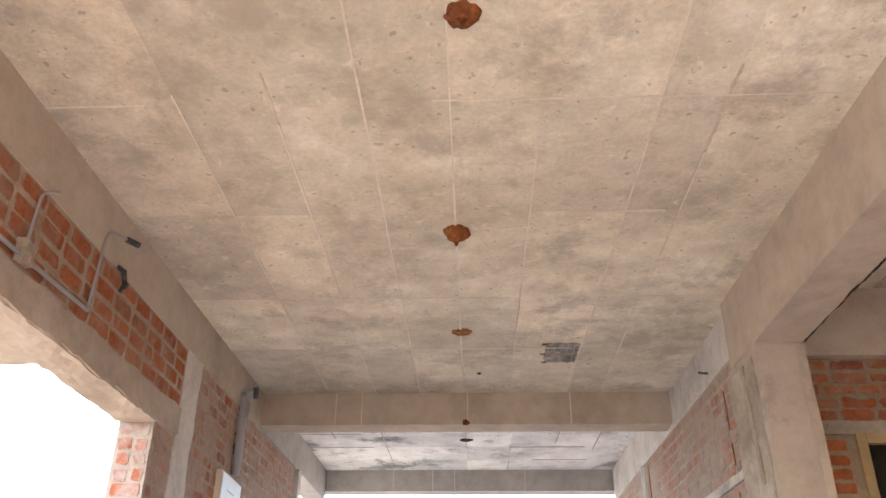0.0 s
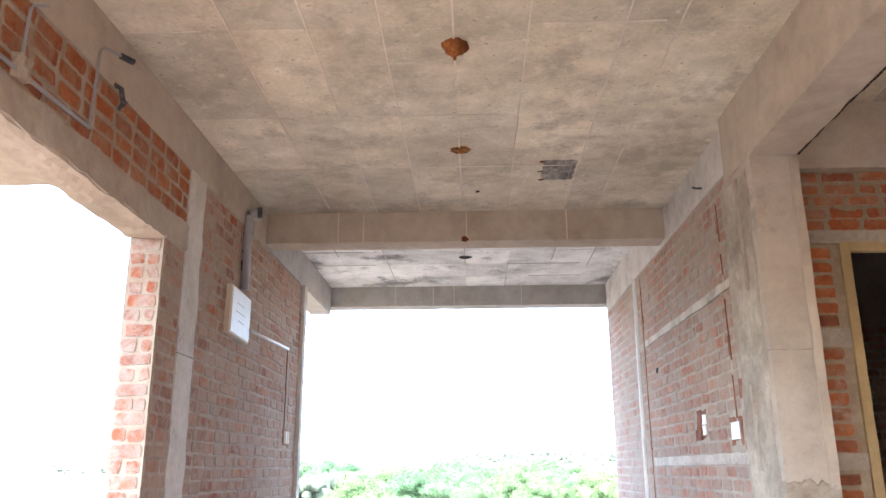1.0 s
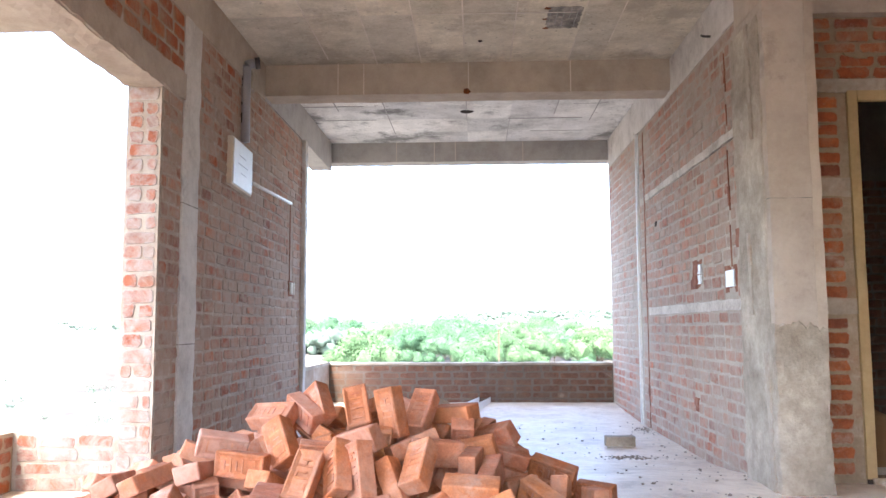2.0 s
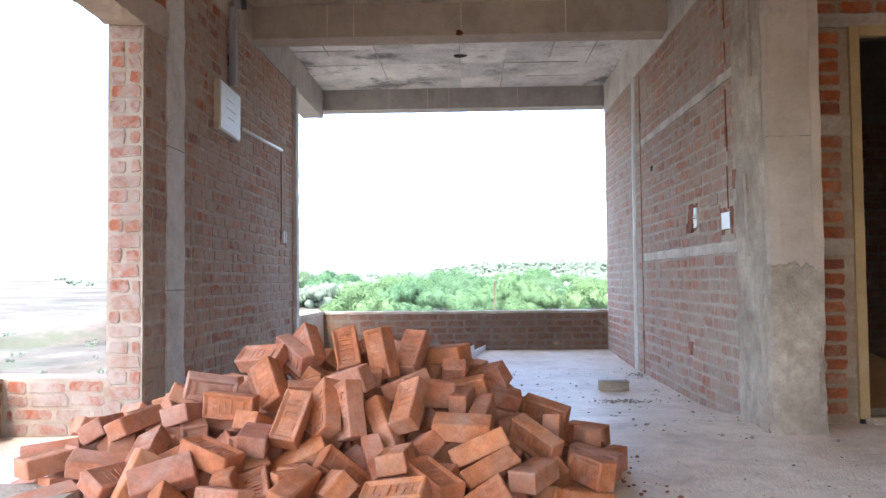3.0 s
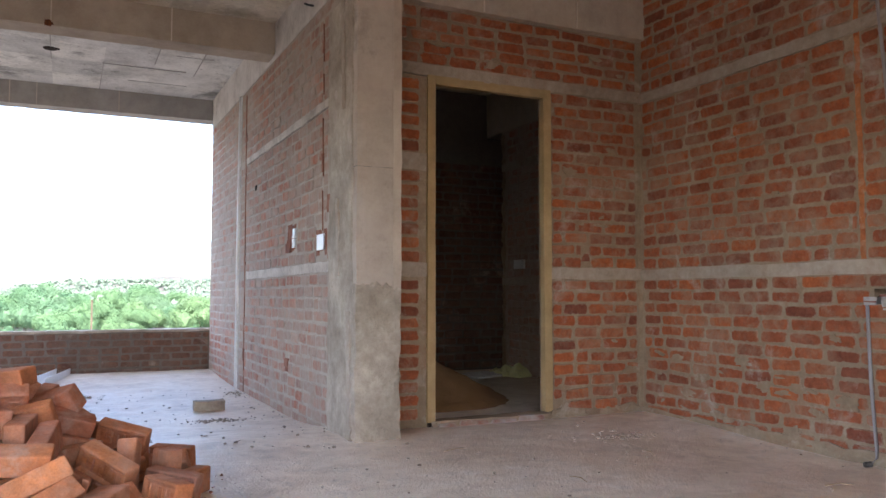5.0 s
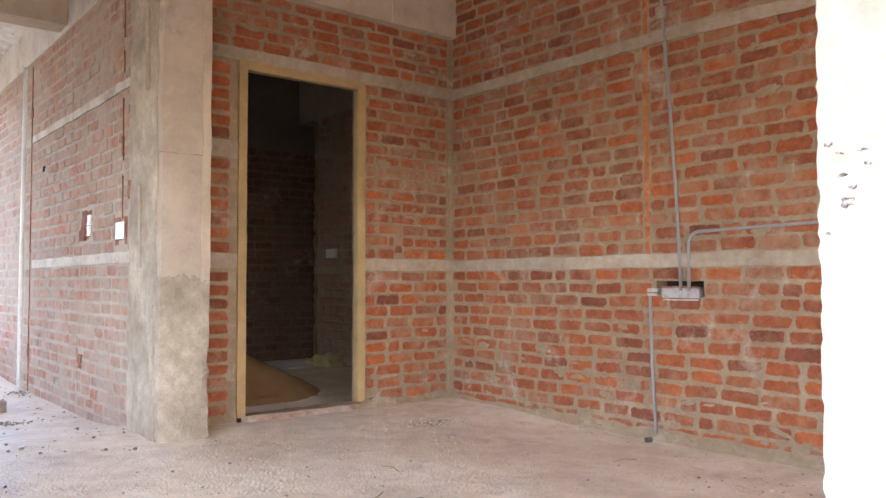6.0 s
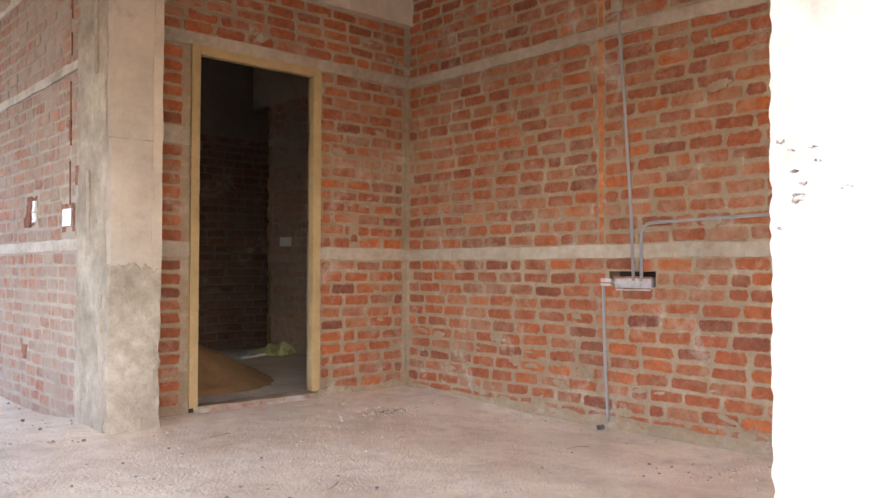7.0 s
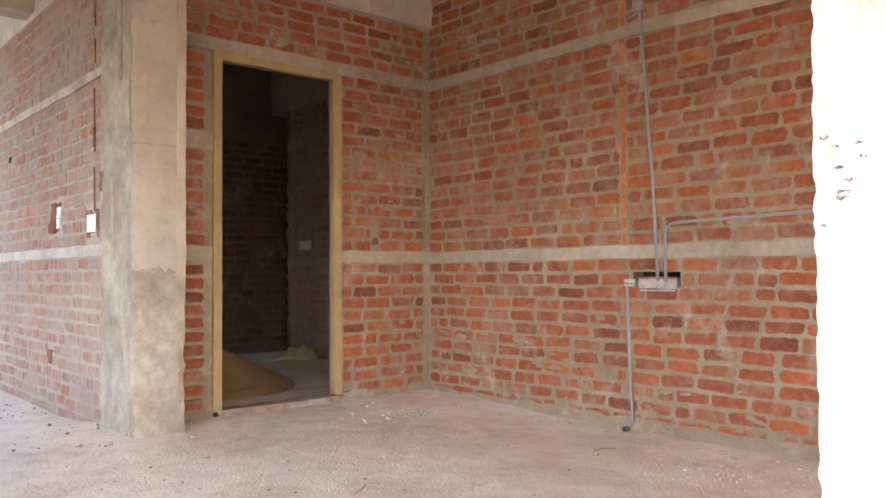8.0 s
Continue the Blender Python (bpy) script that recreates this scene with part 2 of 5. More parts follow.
m_cut_orange = brick_surface("saw-cut orange brick", [(0.42, 0.14, 0.055), (0.33, 0.105, 0.045), (0.46, 0.165, 0.065)], 0.74, 0.90, (0.5, 0.36, 0.24), 0.7, 14.0)
# near-black: paints the shade inside holes and gaps, also colours dark fittings
m_dark_hole = rough_surface("hole shade and dark fitting", [(0.3, (0.014, 0.011, 0.009)), (0.7, (0.045, 0.032, 0.025))])
m_wood = rough_surface("raw timber", [(0.3, (0.29, 0.20, 0.095)), (0.55, (0.42, 0.295, 0.145)), (0.75, (0.52, 0.39, 0.21))], big=3, mid=14, bump_d=0.002, rough=0.7)
m_pvc = plain("grey pvc pipe", (0.27, 0.25, 0.25), 0.45)
m_pvc_white = plain("white pvc", (0.78, 0.77, 0.75), 0.4, dirt_amount=0.15)
m_black = plain("black plastic", (0.03, 0.03, 0.03), 0.5)
m_metal = plain("galvanised box steel", (0.55, 0.52, 0.50), 0.5, 0.6, dirt=(0.24, 0.19, 0.15), dirt_amount=0.8, scale=26)
m_redtape = plain("red-painted steel", (0.30, 0.10, 0.075), 0.6, dirt_amount=0.6)
m_case = plain("pale dusty case board", (0.62, 0.52, 0.40), 0.6)
m_rust = rough_surface("rusted fan box", [(0.36, (0.05, 0.018, 0.010)), (0.52, (0.21, 0.065, 0.018)), (0.68, (0.42, 0.20, 0.045))], mid=30)
m_patch = rough_surface("dark slab patch", [(0.36, (0.10, 0.09, 0.08)), (0.5, (0.22, 0.195, 0.17)), (0.64, (0.46, 0.40, 0.33))], big=6, mid=24)
m_sand = rough_surface("brown sand", [(0.3, (0.25, 0.135, 0.058)), (0.7, (0.38, 0.22, 0.105))], mid=25, fine=160, bump_d=0.01)
m_sheet = plain("yellow-green plastic sheet", (0.60, 0.60, 0.28), 0.4)
m_board = plain("white board", (0.75, 0.75, 0.73), 0.5, dirt_amount=0.2)
m_clod = rough_surface("mortar crumbs", [(0.3, (0.24, 0.195, 0.15)), (0.7, (0.44, 0.37, 0.30))], mid=30)
m_earth = rough_surface("dry pale earth", [(0.40, (0.035, 0.030, 0.024)), (0.5, (0.09, 0.078, 0.066)), (0.60, (0.22, 0.195, 0.17))], big=0.02, mid=0.12, fine=0.9,
                        stain=(0.055, 0.065, 0.042), stain_scale=0.07, stain_lo=0.47, stain_hi=0.60, bump_d=0.1)
m_bark = rough_surface("bark", [(0.3, (0.06, 0.045, 0.03)), (0.7, (0.16, 0.12, 0.085))], mid=8)


def leaf_surface(name, tones):
    """Foliage: each tree its own green, each spray a little lighter or darker."""
    m, nt, b = material(name)
    geo = nt.nodes.new("ShaderNodeNewGeometry")
    oi = nt.nodes.new("ShaderNodeObjectInfo")
    tree = ramp(nt, oi.outputs["Random"], [(i / (len(tones) - 1), c) for i, c in enumerate(tones)])
    spray = ramp(nt, geo.outputs["Random Per Island"], [(0.0, (0.82, 0.82, 0.82)), (1.0, (1.2, 1.2, 1.15))])
    nt.links.new(mix(nt, 1.0, tree, spray, 'MULTIPLY'), b.inputs["Base Color"])
    b.inputs["Roughness"].default_value = 0.9
    b.inputs["Specular IOR Level"].default_value = 0.05
    return m


m_leaf = leaf_surface("leaves", [(0.06, 0.125, 0.07), (0.105, 0.18, 0.09), (0.075, 0.145, 0.08), (0.11, 0.178, 0.085), (0.08, 0.155, 0.085), (0.12, 0.18, 0.11)])
# paler, greyer greens paint distance haze into the foliage
m_leaf_hazed = leaf_surface("hazed leaves", [(0.105, 0.145, 0.11), (0.125, 0.16, 0.125)])


# ---- building helpers ----
def mesh_of(name, bm, *mats, smooth=False):
    me = bpy.data.meshes.new(name)
    bm.normal_update()
    bm.to_mesh(me)
    bm.free()
    for m in mats:
        me.materials.append(m)
    if smooth:
        for p in me.polygons:
            p.use_smooth = True
    return me


def part(name, bm, mat, parent=None, label="", at=None, smooth=False):
    """One mesh object from a bmesh, under parent if given."""
    ob = new(name, mesh_of(name, bm, mat, smooth=smooth))
    if parent:
        ob.parent = parent
    if at is not None:
        ob.matrix_basis = at
    if label:
        ob["label"] = label
    return ob


def add_box(bm, x0, x1, y0, y1, z0, z1, bevel=0.0):
    r = bmesh.ops.create_cube(bm, size=1)
    vs = r["verts"]
    for v in vs:
        v.co = Vector((x0 + (v.co.x + 0.5) * (x1 - x0), y0 + (v.co.y + 0.5) * (y1 - y0), z0 + (v.co.z + 0.5) * (z1 - z0)))
    if bevel:
        es = {e for v in vs for e in v.link_edges}
        bmesh.ops.bevel(bm, geom=list(es), offset=bevel, segments=2, affect='EDGES', profile=0.6)
    return bm


def box(x0, x1, y0, y1, z0, z1, bevel=0.0):
    return add_box(bmesh.new(), x0, x1, y0, y1, z0, z1, bevel)


def rough_box(x0, x1, y0, y1, z0, z1, cell=0.06, amp=0.006, seed=0.0, edge=0.0, most=70, freq=7.0):
    """A cast block: faces cut into cells and pushed about by noise, edges chipped."""
    bm = bmesh.new()
    size = (x1 - x0, y1 - y0, z1 - z0)
    n = [max(2, min(most, int(s / cell))) for s in size]
    lo = (x0, y0, z0)
    made = {}

    def vert(i, j, k):
        key = (i, j, k)
        if key not in made:
            p = Vector((lo[0] + size[0] * i / n[0], lo[1] + size[1] * j / n[1], lo[2] + size[2] * k / n[2]))
            q = p * freq + Vector((seed, seed * 1.7, 0))
            d = noise.noise_vector(q) * amp + noise.noise_vector(q * 4) * amp * 0.5
            on = (i in (0, n[0])) + (j in (0, n[1])) + (k in (0, n[2]))
            if on > 1 and edge:
                c = Vector(((x0 + x1) / 2, (y0 + y1) / 2, p.z))
                d += (c - p).normalized() * edge * abs(noise.noise(q * 2.3)) * 2
            made[key] = bm.verts.new(p + d)
        return made[key]

    for ax in range(3):
        a, b = [q for q in range(3) if q != ax]
        for side in (0, n[ax]):
            for i in range(n[a]):
                for j in range(n[b]):
                    idx = []
                    for di, dj in ((0, 0), (1, 0), (1, 1), (0, 1)):
                        t = [0, 0, 0]
                        t[ax], t[a], t[b] = side, i + di, j + dj
                        idx.append(vert(*t))
                    bm.faces.new(idx)
    bmesh.ops.recalc_face_normals(bm, faces=bm.faces)
    return bm


def tube(points, radius, segs=10):
    """A pipe along a line of points."""
    bm = bmesh.new()
    pts = [Vector(p) for p in points]
    rings = []
    for i, p in enumerate(pts):
        d = (pts[min(i + 1, len(pts) - 1)] - pts[max(i - 1, 0)]).normalized()
        up = Vector((0, 0, 1)) if abs(d.z) < 0.9 else Vector((1, 0, 0))
        a = d.cross(up).normalized()
        b = d.cross(a)
        rings.append([bm.verts.new(p + (a * math.cos(2 * math.pi * k / segs) + b * math.sin(2 * math.pi * k / segs)) * radius) for k in range(segs)])
    for r0, r1 in zip(rings, rings[1:]):
        for k in range(segs):
            bm.faces.new((r0[k], r0[(k + 1) % segs], r1[(k + 1) % segs], r1[k]))
    bm.faces.new(rings[0])
    bm.faces.new(rings[-1])
    bmesh.ops.recalc_face_normals(bm, faces=bm.faces)
    return bm


def bend(a, corner, b, r, steps=6):
    """Points of a line a - corner - b with its corner rounded."""
    a, c, b = Vector(a), Vector(corner), Vector(b)
    p, q = c + (a - c).normalized() * r, c + (b - c).normalized() * r
    out = [a]
    for i in range(steps + 1):
        t = i / steps
        out.append(p * (1 - t) ** 2 + c * 2 * t * (1 - t) + q * t * t)
    return out + [b]


def wall_frame(u_dir, n_dir, origin):
    """Local axes of a wall: x along it, y out of its face, z up."""
    u, n = Vector(u_dir), Vector(n_dir)
    m = Matrix.Identity(4)
    for i in range(3):
        m[i][0], m[i][1], m[i][2], m[i][3] = u[i], n[i], (0, 0, 1)[i], origin[i]
    return m


def slab_with_holes(u0, u1, z0, z1, thick, holes):
    """A wall body with openings right through it; its face at y = 0."""
    us = sorted({u0, u1, *[min(max(v, u0), u1) for h in holes for v in h[:2]]})
    zs = sorted({z0, z1, *[min(max(v, z0), z1) for h in holes for v in h[2:4]]})

    def fine(vals):
        out = []
        for a, b in zip(vals, vals[1:]):
            k = max(1, int((b - a) / 0.5))
            out += [a + (b - a) * i / k for i in range(k)]
        return out + [vals[-1]]
    us, zs = fine(us), fine(zs)
    nu, nz = len(us) - 1, len(zs) - 1

    def solid(i, j):
        if not (0 <= i < nu and 0 <= j < nz):
            return False
        cu, cz = (us[i] + us[i + 1]) / 2, (zs[j] + zs[j + 1]) / 2
        return not any(h[0] < cu < h[1] and h[2] < cz < h[3] for h in holes)
    bm = bmesh.new()
    made = {}

    def v(i, s, j):
        if (i, s, j) not in made:
            made[i, s, j] = bm.verts.new((us[i], -thick * s, zs[j]))
        return made[i, s, j]
    for i in range(nu):
        for j in range(nz):
            if not solid(i, j):
                continue
            bm.faces.new((v(i, 0, j), v(i + 1, 0, j), v(i + 1, 0, j + 1), v(i, 0, j + 1)))
            bm.faces.new((v(i, 1, j), v(i, 1, j + 1), v(i + 1, 1, j + 1), v(i + 1, 1, j)))
            for di, dj, a, b in ((-1, 0, (i, j), (i, j + 1)), (1, 0, (i + 1, j), (i + 1, j + 1)), (0, -1, (i, j), (i + 1, j)), (0, 1, (i, j + 1), (i + 1, j + 1))):
                if not solid(i + di, j + dj):
                    bm.faces.new((v(a[0], 0, a[1]), v(b[0], 0, b[1]), v(b[0], 1, b[1]), v(a[0], 1, a[1])))
    bmesh.ops.recalc_face_normals(bm, faces=bm.faces)
    return bm


def brick_points(w, h, proud, rng, wob=0.0055):
    """Points of a brick's face piece: worn corners, uneven edges, a rounded arris."""
    pts = []
    k = min(0.012, w * 0.2)
    ring = [(-w / 2 + k, -h / 2), (w / 2 - k, -h / 2), (w / 2, -h / 2 + k), (w / 2, h / 2 - k), (w / 2 - k, h / 2), (-w / 2 + k, h / 2), (-w / 2, h / 2 - k), (-w / 2, -h / 2 + k)]
    ring = [(x + rng.uniform(-wob, wob), z + rng.uniform(-wob, wob)) for x, z in ring]
    for f, y in ((1.0, -0.03), (1.0, min(proud - 0.0035, 0.0005)), (0.9, proud), (0.5, proud + 0.0004)):
        for x, z in ring:
            g = 1 - (1 - f) * h / max(w, h)
            pts.append((x * g, y + (rng.uniform(-0.001, 0.001) if f < 1 else 0), z * f))
    return pts


BRICK_FACES = [tuple(range(24, 32))] + [(8 * r + k, 8 * r + (k + 1) % 8, 8 * r + 8 + (k + 1) % 8, 8 * r + 8 + k) for r in (0, 1, 2) for k in range(8)]
BRICK_EDGE = [1.0] * 16 + [0.8] * 8 + [0.0] * 8


def edge_wear(me):
    """Marks how near each point lies to its brick's edge, where mortar was smeared on."""
    at = me.attributes.new("edge_wear", 'FLOAT', 'POINT')
    at.data.foreach_set("value", BRICK_EDGE * (len(me.vertices) // 32))


brick_rng = random.Random(11)
brick_cache = {}


def brick_mesh(w, h, mat, proud):
    """One of five shared meshes for bricks of about this length."""
    key = (round(w, 2), round(h, 3), mat.name, proud, brick_rng.randrange(5))
    if key not in brick_cache:
        me = bpy.data.meshes.new("brick")
        me.from_pydata(brick_points(key[0] - 0.004, h, brick_rng.uniform(*proud), brick_rng), [], BRICK_FACES)
        me.materials.append(mat)
        edge_wear(me)
        brick_cache[key] = me
    return brick_cache[key]


def lay_bricks(parent, fields, avoid, mat, near_u, limit=290, seed=1, gone=0.0, length=BRICK_U, frame_m=Matrix.Identity(4), proud=(0.002, 0.007)):
    """Courses of bricks on a wall's face. fields: (u0, u1, z0, z1) to fill, avoid: rectangles to leave free.
    The limit nearest to near_u are parts; the rest is joined into one."""
    rng = random.Random(seed)
    rows = []
    for u0, u1, z0, z1 in fields:
        n = max(1, round((z1 - z0) / BRICK_V))
        pitch = (z1 - z0) / n
        for k in range(n):
            z = z0 + pitch * (k + 0.5)
            u = u0 - (0.5 * length if k % 2 else 0) - rng.uniform(0, 0.03)
            while u < u1 - 0.03:
                w = length * rng.uniform(0.94, 1.05) if rng.random() > 0.07 else length * 0.55
                a, b = max(u, u0), min(u + w, u1)
                u += w
                if b - a < 0.045 or rng.random() < gone:
                    continue
                joint = JOINT * rng.uniform(0.7, 1.7)
                h = pitch - JOINT * rng.uniform(0.75, 1.35)
                cu, cz = (a + b) / 2, z + rng.uniform(-0.004, 0.004)
                ww = b - a - joint
                spans = [(cu - ww / 2, cu + ww / 2)]
                for r in avoid:
                    if cz + h / 2 > r[2] and cz - h / 2 < r[3]:
                        spans = [q for s, e in spans for q in ((s, min(e, r[0])), (max(s, r[1]), e)) if q[1] - q[0] > 0.03] if any(e > r[0] and s < r[1] for s, e in spans) else spans
                for s, e in spans:
                    rows.append((abs((s + e) / 2 - near_u), (s + e) / 2, cz, e - s, h))
    rows.sort()
    for _, cu, cz, w, h in rows[:limit]:
        ob = new("brick", brick_mesh(w, round(h / 0.004) * 0.004, mat, proud))
        ob.parent = parent
        ob.matrix_basis = frame_m @ pose(cu, 0, cz, 0, rng.uniform(-0.8, 0.8), 0)
    if rows[limit:]:
        vs, fs = [], []
        for _, cu, cz, w, h in rows[limit:]:
            k = len(vs)
            vs += [(cu + x, y, cz + z) for x, y, z in brick_points(w, h, rng.uniform(*proud), rng)]
            fs += [tuple(i + k for i in f) for f in BRICK_FACES]
        me = bpy.data.meshes.new("brickwork")
        me.from_pydata(vs, [], fs)
        me.materials.append(mat)
        edge_wear(me)
        ob = new("brickwork", me)
        ob.parent = parent
        ob.matrix_basis = frame_m.copy()
        tagged(ob, kind="stuff")


def band(name, parent, u0, u1, z0, z1, mat, proud=0.012, seed=0.0, label="", amp=0.007):
    """A cast cement course across a wall's face, with wavy edges."""
    return part(name, rough_box(u0, u1, -0.03, proud, z0, z1, 0.05, amp, seed), mat, parent, label)


def structure(ob, label, category="wall"):
    return tagged(ob, label, category, kind="structure")



def ragged(u, z0, z1, width, proud, seed, lean=0.0, step=0.022):
    """A hacked chase: an upright strip whose edges wander and break."""
    bm = bmesh.new()
    n = max(2, int((z1 - z0) / step))
    rows = []
    for k in range(n + 1):
        z = z0 + (z1 - z0) * k / n
        c = u + lean * (k / n - 0.5) + 0.006 * noise.noise(Vector((z * 3, seed, 0)))
        l = width * (0.5 + 0.45 * noise.noise(Vector((z * 22, seed, 2))) + 0.35 * max(0.0, noise.noise(Vector((z * 7, seed, 9)))))
        r = width * (0.5 + 0.45 * noise.noise(Vector((z * 22, seed, 5))) + 0.35 * max(0.0, noise.noise(Vector((z * 7, seed, 13)))))
        rows.append([bm.verts.new(p) for p in ((c - l, -0.02, z), (c - l, proud - 0.001, z), (c, proud, z), (c + r, proud - 0.001, z), (c + r, -0.02, z))])
    for a, b in zip(rows, rows[1:]):
        for k in range(4):
            bm.faces.new((a[k], a[k + 1], b[k + 1], b[k]))
    bm.faces.new(rows[0])
    bm.faces.new(rows[-1])
    bmesh.ops.recalc_face_normals(bm, faces=bm.faces)
    return bm


def blot(r, depth, seed, squash=1.0, rag=0.5):
    """A thin flake with a ragged outline, lying in x and y, its face downwards."""
    bm = bmesh.new()
    n = 40
    rim = [[], []]
    for k in range(n):
        a = 2 * math.pi * k / n
        d = Vector((math.cos(a), math.sin(a), 0))
        q = r * (1 + rag * noise.noise(d * 1.6 + Vector((seed, 0, 0))) + rag * 0.6 * noise.noise(d * 5 + Vector((0, seed, 0))))
        rim[0].append(bm.verts.new((d.x * q, d.y * q * squash, 0.008)))
        rim[1].append(bm.verts.new((d.x * q * 0.95, d.y * q * squash * 0.95, -depth)))
    bm.faces.new(rim[0])
    bm.faces.new(rim[1])
    for k in range(n):
        bm.faces.new((rim[0][k], rim[0][(k + 1) % n], rim[1][(k + 1) % n], rim[1][k]))
    bmesh.ops.recalc_face_normals(bm, faces=bm.faces)
    return bm


# ---- floor, ceilings, beams ----
def ease(v, a, b):
    """0 at a, 1 at b, smooth between."""
    t = min(1.0, max(0.0, (v - a) / (b - a)))
    return t * t * (3 - 2 * t)


def floor_z(x, y):
    """The screed sinks towards the balcony and along the side wall."""
    hall = 0.085 * ease(y, 4.3, 5.6) * (1 - 0.6 * ease(y, 7.6, 9.2)) * (1 - ease(x, 1.9, 2.1))
    return -hall - 0.045 * ease(x, 2.6, 3.6) * (1 - ease(y, 2.9, 4.0))


def floor_sheet(x0, x1, y0, y1, cell, amp, seed):
    bm = bmesh.new()
    nx, ny = int((x1 - x0) / cell), int((y1 - y0) / cell)
    g = [[None] * (ny + 1) for _ in range(nx + 1)]
    for i in range(nx + 1):
        for j in range(ny + 1):
            p = Vector((x0 + (x1 - x0) * i / nx, y0 + (y1 - y0) * j / ny, 0))
            p.z = amp * (noise.noise(p * 1.3 + Vector((seed, 0, 0))) + 0.6 * noise.noise(p * 6) + 0.35 * noise.noise(p * 17)) + floor_z(p.x, p.y)
            g[i][j] = bm.verts.new(p)
    for i in range(nx):
        for j in range(ny):
            bm.faces.new((g[i][j], g[i + 1][j], g[i + 1][j + 1], g[i][j + 1]))
    edge = [e for e in bm.edges if e.is_boundary]
    r = bmesh.ops.extrude_edge_only(bm, edges=edge)
    for v in r["geom"]:
        if isinstance(v, bmesh.types.BMVert):
            v.co.z = -0.15
    return bm


floor = part("floor", floor_sheet(-1.72, 5.4, -3.2, 9.43, 0.055, 0.006, 0), m_floor, smooth=True)
structure(floor, "rough dusty grey-brown cement floor with crumbs of mortar", "floor")
lower = part("lower_storey", box(-1.76, 5.4, -3.2, 9.43, -7.6, -0.16), m_plaster)
structure(lower, "plain rendered storey below the floor slab", "building")


def formed_slab(x_lines, y_lines, z, top, mats, rng, ridge=0.003, keep=1.0, edges=None):
    """A cast ceiling: board prints at slightly different levels, with thin fins of cement between."""
    bm = bmesh.new()
    for a, b in zip(x_lines, x_lines[1:]):
        for c, d in zip(y_lines, y_lines[1:]):
            add_box(bm, a, b, c, d, z + rng.uniform(0, 0.001), top)
    n = len(bm.faces)
    for x in x_lines[1:-1]:
        y = y_lines[0]
        while y < y_lines[-1] - 0.2:
            w = rng.uniform(0.35, 1.1)
            if rng.random() < keep:
                h = ridge * rng.uniform(0.4, 1.5)
                add_box(bm, x - rng.uniform(0.002, 0.006), x + rng.uniform(0.002, 0.006), y, min(y + w, y_lines[-1] - 0.01), z - h, z + 0.01)
            y += w
    for y in y_lines[1:-1]:
        x = x_lines[0]
        while x < x_lines[-1] - 0.1:
            w = rng.uniform(0.3, 0.8)
            if rng.random() < keep * 0.75:
                h = ridge * rng.uniform(0.4, 1.4)
                add_box(bm, x, min(x + w, x_lines[-1] - 0.01), y - rng.uniform(0.002, 0.005), y + rng.uniform(0.002, 0.005), z - h, z + 0.01)
            x += w
    bm.faces.ensure_lookup_table()
    for f in bm.faces[n:]:
        f.material_index = 1
    return mesh_of("ceiling", bm, *mats)


crng = random.Random(5)
ceiling = new("ceiling", formed_slab([XL, -0.99, -0.61, -0.25, 0.10, 0.465, 0.93, 1.19, 1.80], [-3.2, -1.2, 0.3, 1.3, 2.48, 3.35, 4.35, 5.2, 6.21],
                                     CEIL, CEIL + 0.13, (m_ceiling, m_ridge), crng, 0.0035, 0.75))
structure(ceiling, "bare concrete ceiling with board marks and stains", "ceiling")
F_C = Matrix(((1, 0, 0, 0), (0, 0, 1, 0), (0, -1, 0, CEIL), (0, 0, 0, 1)))
for k, (x, y0, y1, w) in enumerate(((1.19, 2.3, 3.2, 0.013), (0.93, 2.9, 3.7, 0.007), (-0.61, 2.3, 2.9, 0.009), (0.465, 3.6, 4.9, 0.006), (-0.99, 3.8, 5.4, 0.008))):
    part("joint_stain", ragged(x, y0, y1, w, 0.0022, 70 + k), m_streak, ceiling, "" if k else "brown stain along a form joint", at=F_C)
ceiling_balcony = new("ceiling_balcony", formed_slab([XL, -1.2, -0.72, -0.35, 0.1, 0.55, 1.0, 1.4, XR], [6.42, 7.1, 7.62, 8.15, 8.7, 9.21],
                                                     3.02, CEIL + 0.13, (m_ceiling_grey, m_fin_dark), crng, 0.005, 0.5))
structure(ceiling_balcony, "bare grey balcony slab with board marks and black stains", "ceiling")
ceiling_room = new("ceiling_room", formed_slab([1.94, 2.5, 3.1, 3.7, 4.3, 5.4], [-3.2, -1.5, 0, 1.5, 3.0, 4.3, 6.0, 7.74], CEIL, CEIL + 0.13, (m_ceiling, m_ridge), crng))
structure(ceiling_room, "bare concrete ceiling of the side rooms", "ceiling")


def cast_beam(name, x0, x1, y0, y1, z0, z1, label, joints=(), axis="x", mat=None, seed=0.0):
    ob = part(name, rough_box(x0, x1, y0, y1, z0, z1, 0.07, 0.004, seed, 0.006), mat or m_beam)
    structure(ob, label, "beam")
    for p in joints:
        if axis == "x":
            bm = box(p - 0.004, p + 0.004, y0 - 0.006, y0 + 0.02, z0 + 0.004, z1 - 0.01)
        else:
            bm = box(x0 - 0.006, x0 + 0.02, p - 0.004, p + 0.004, z0 + 0.004, z1 - 0.01)
        part("form_joint", bm, m_ridge, ob)
    return ob


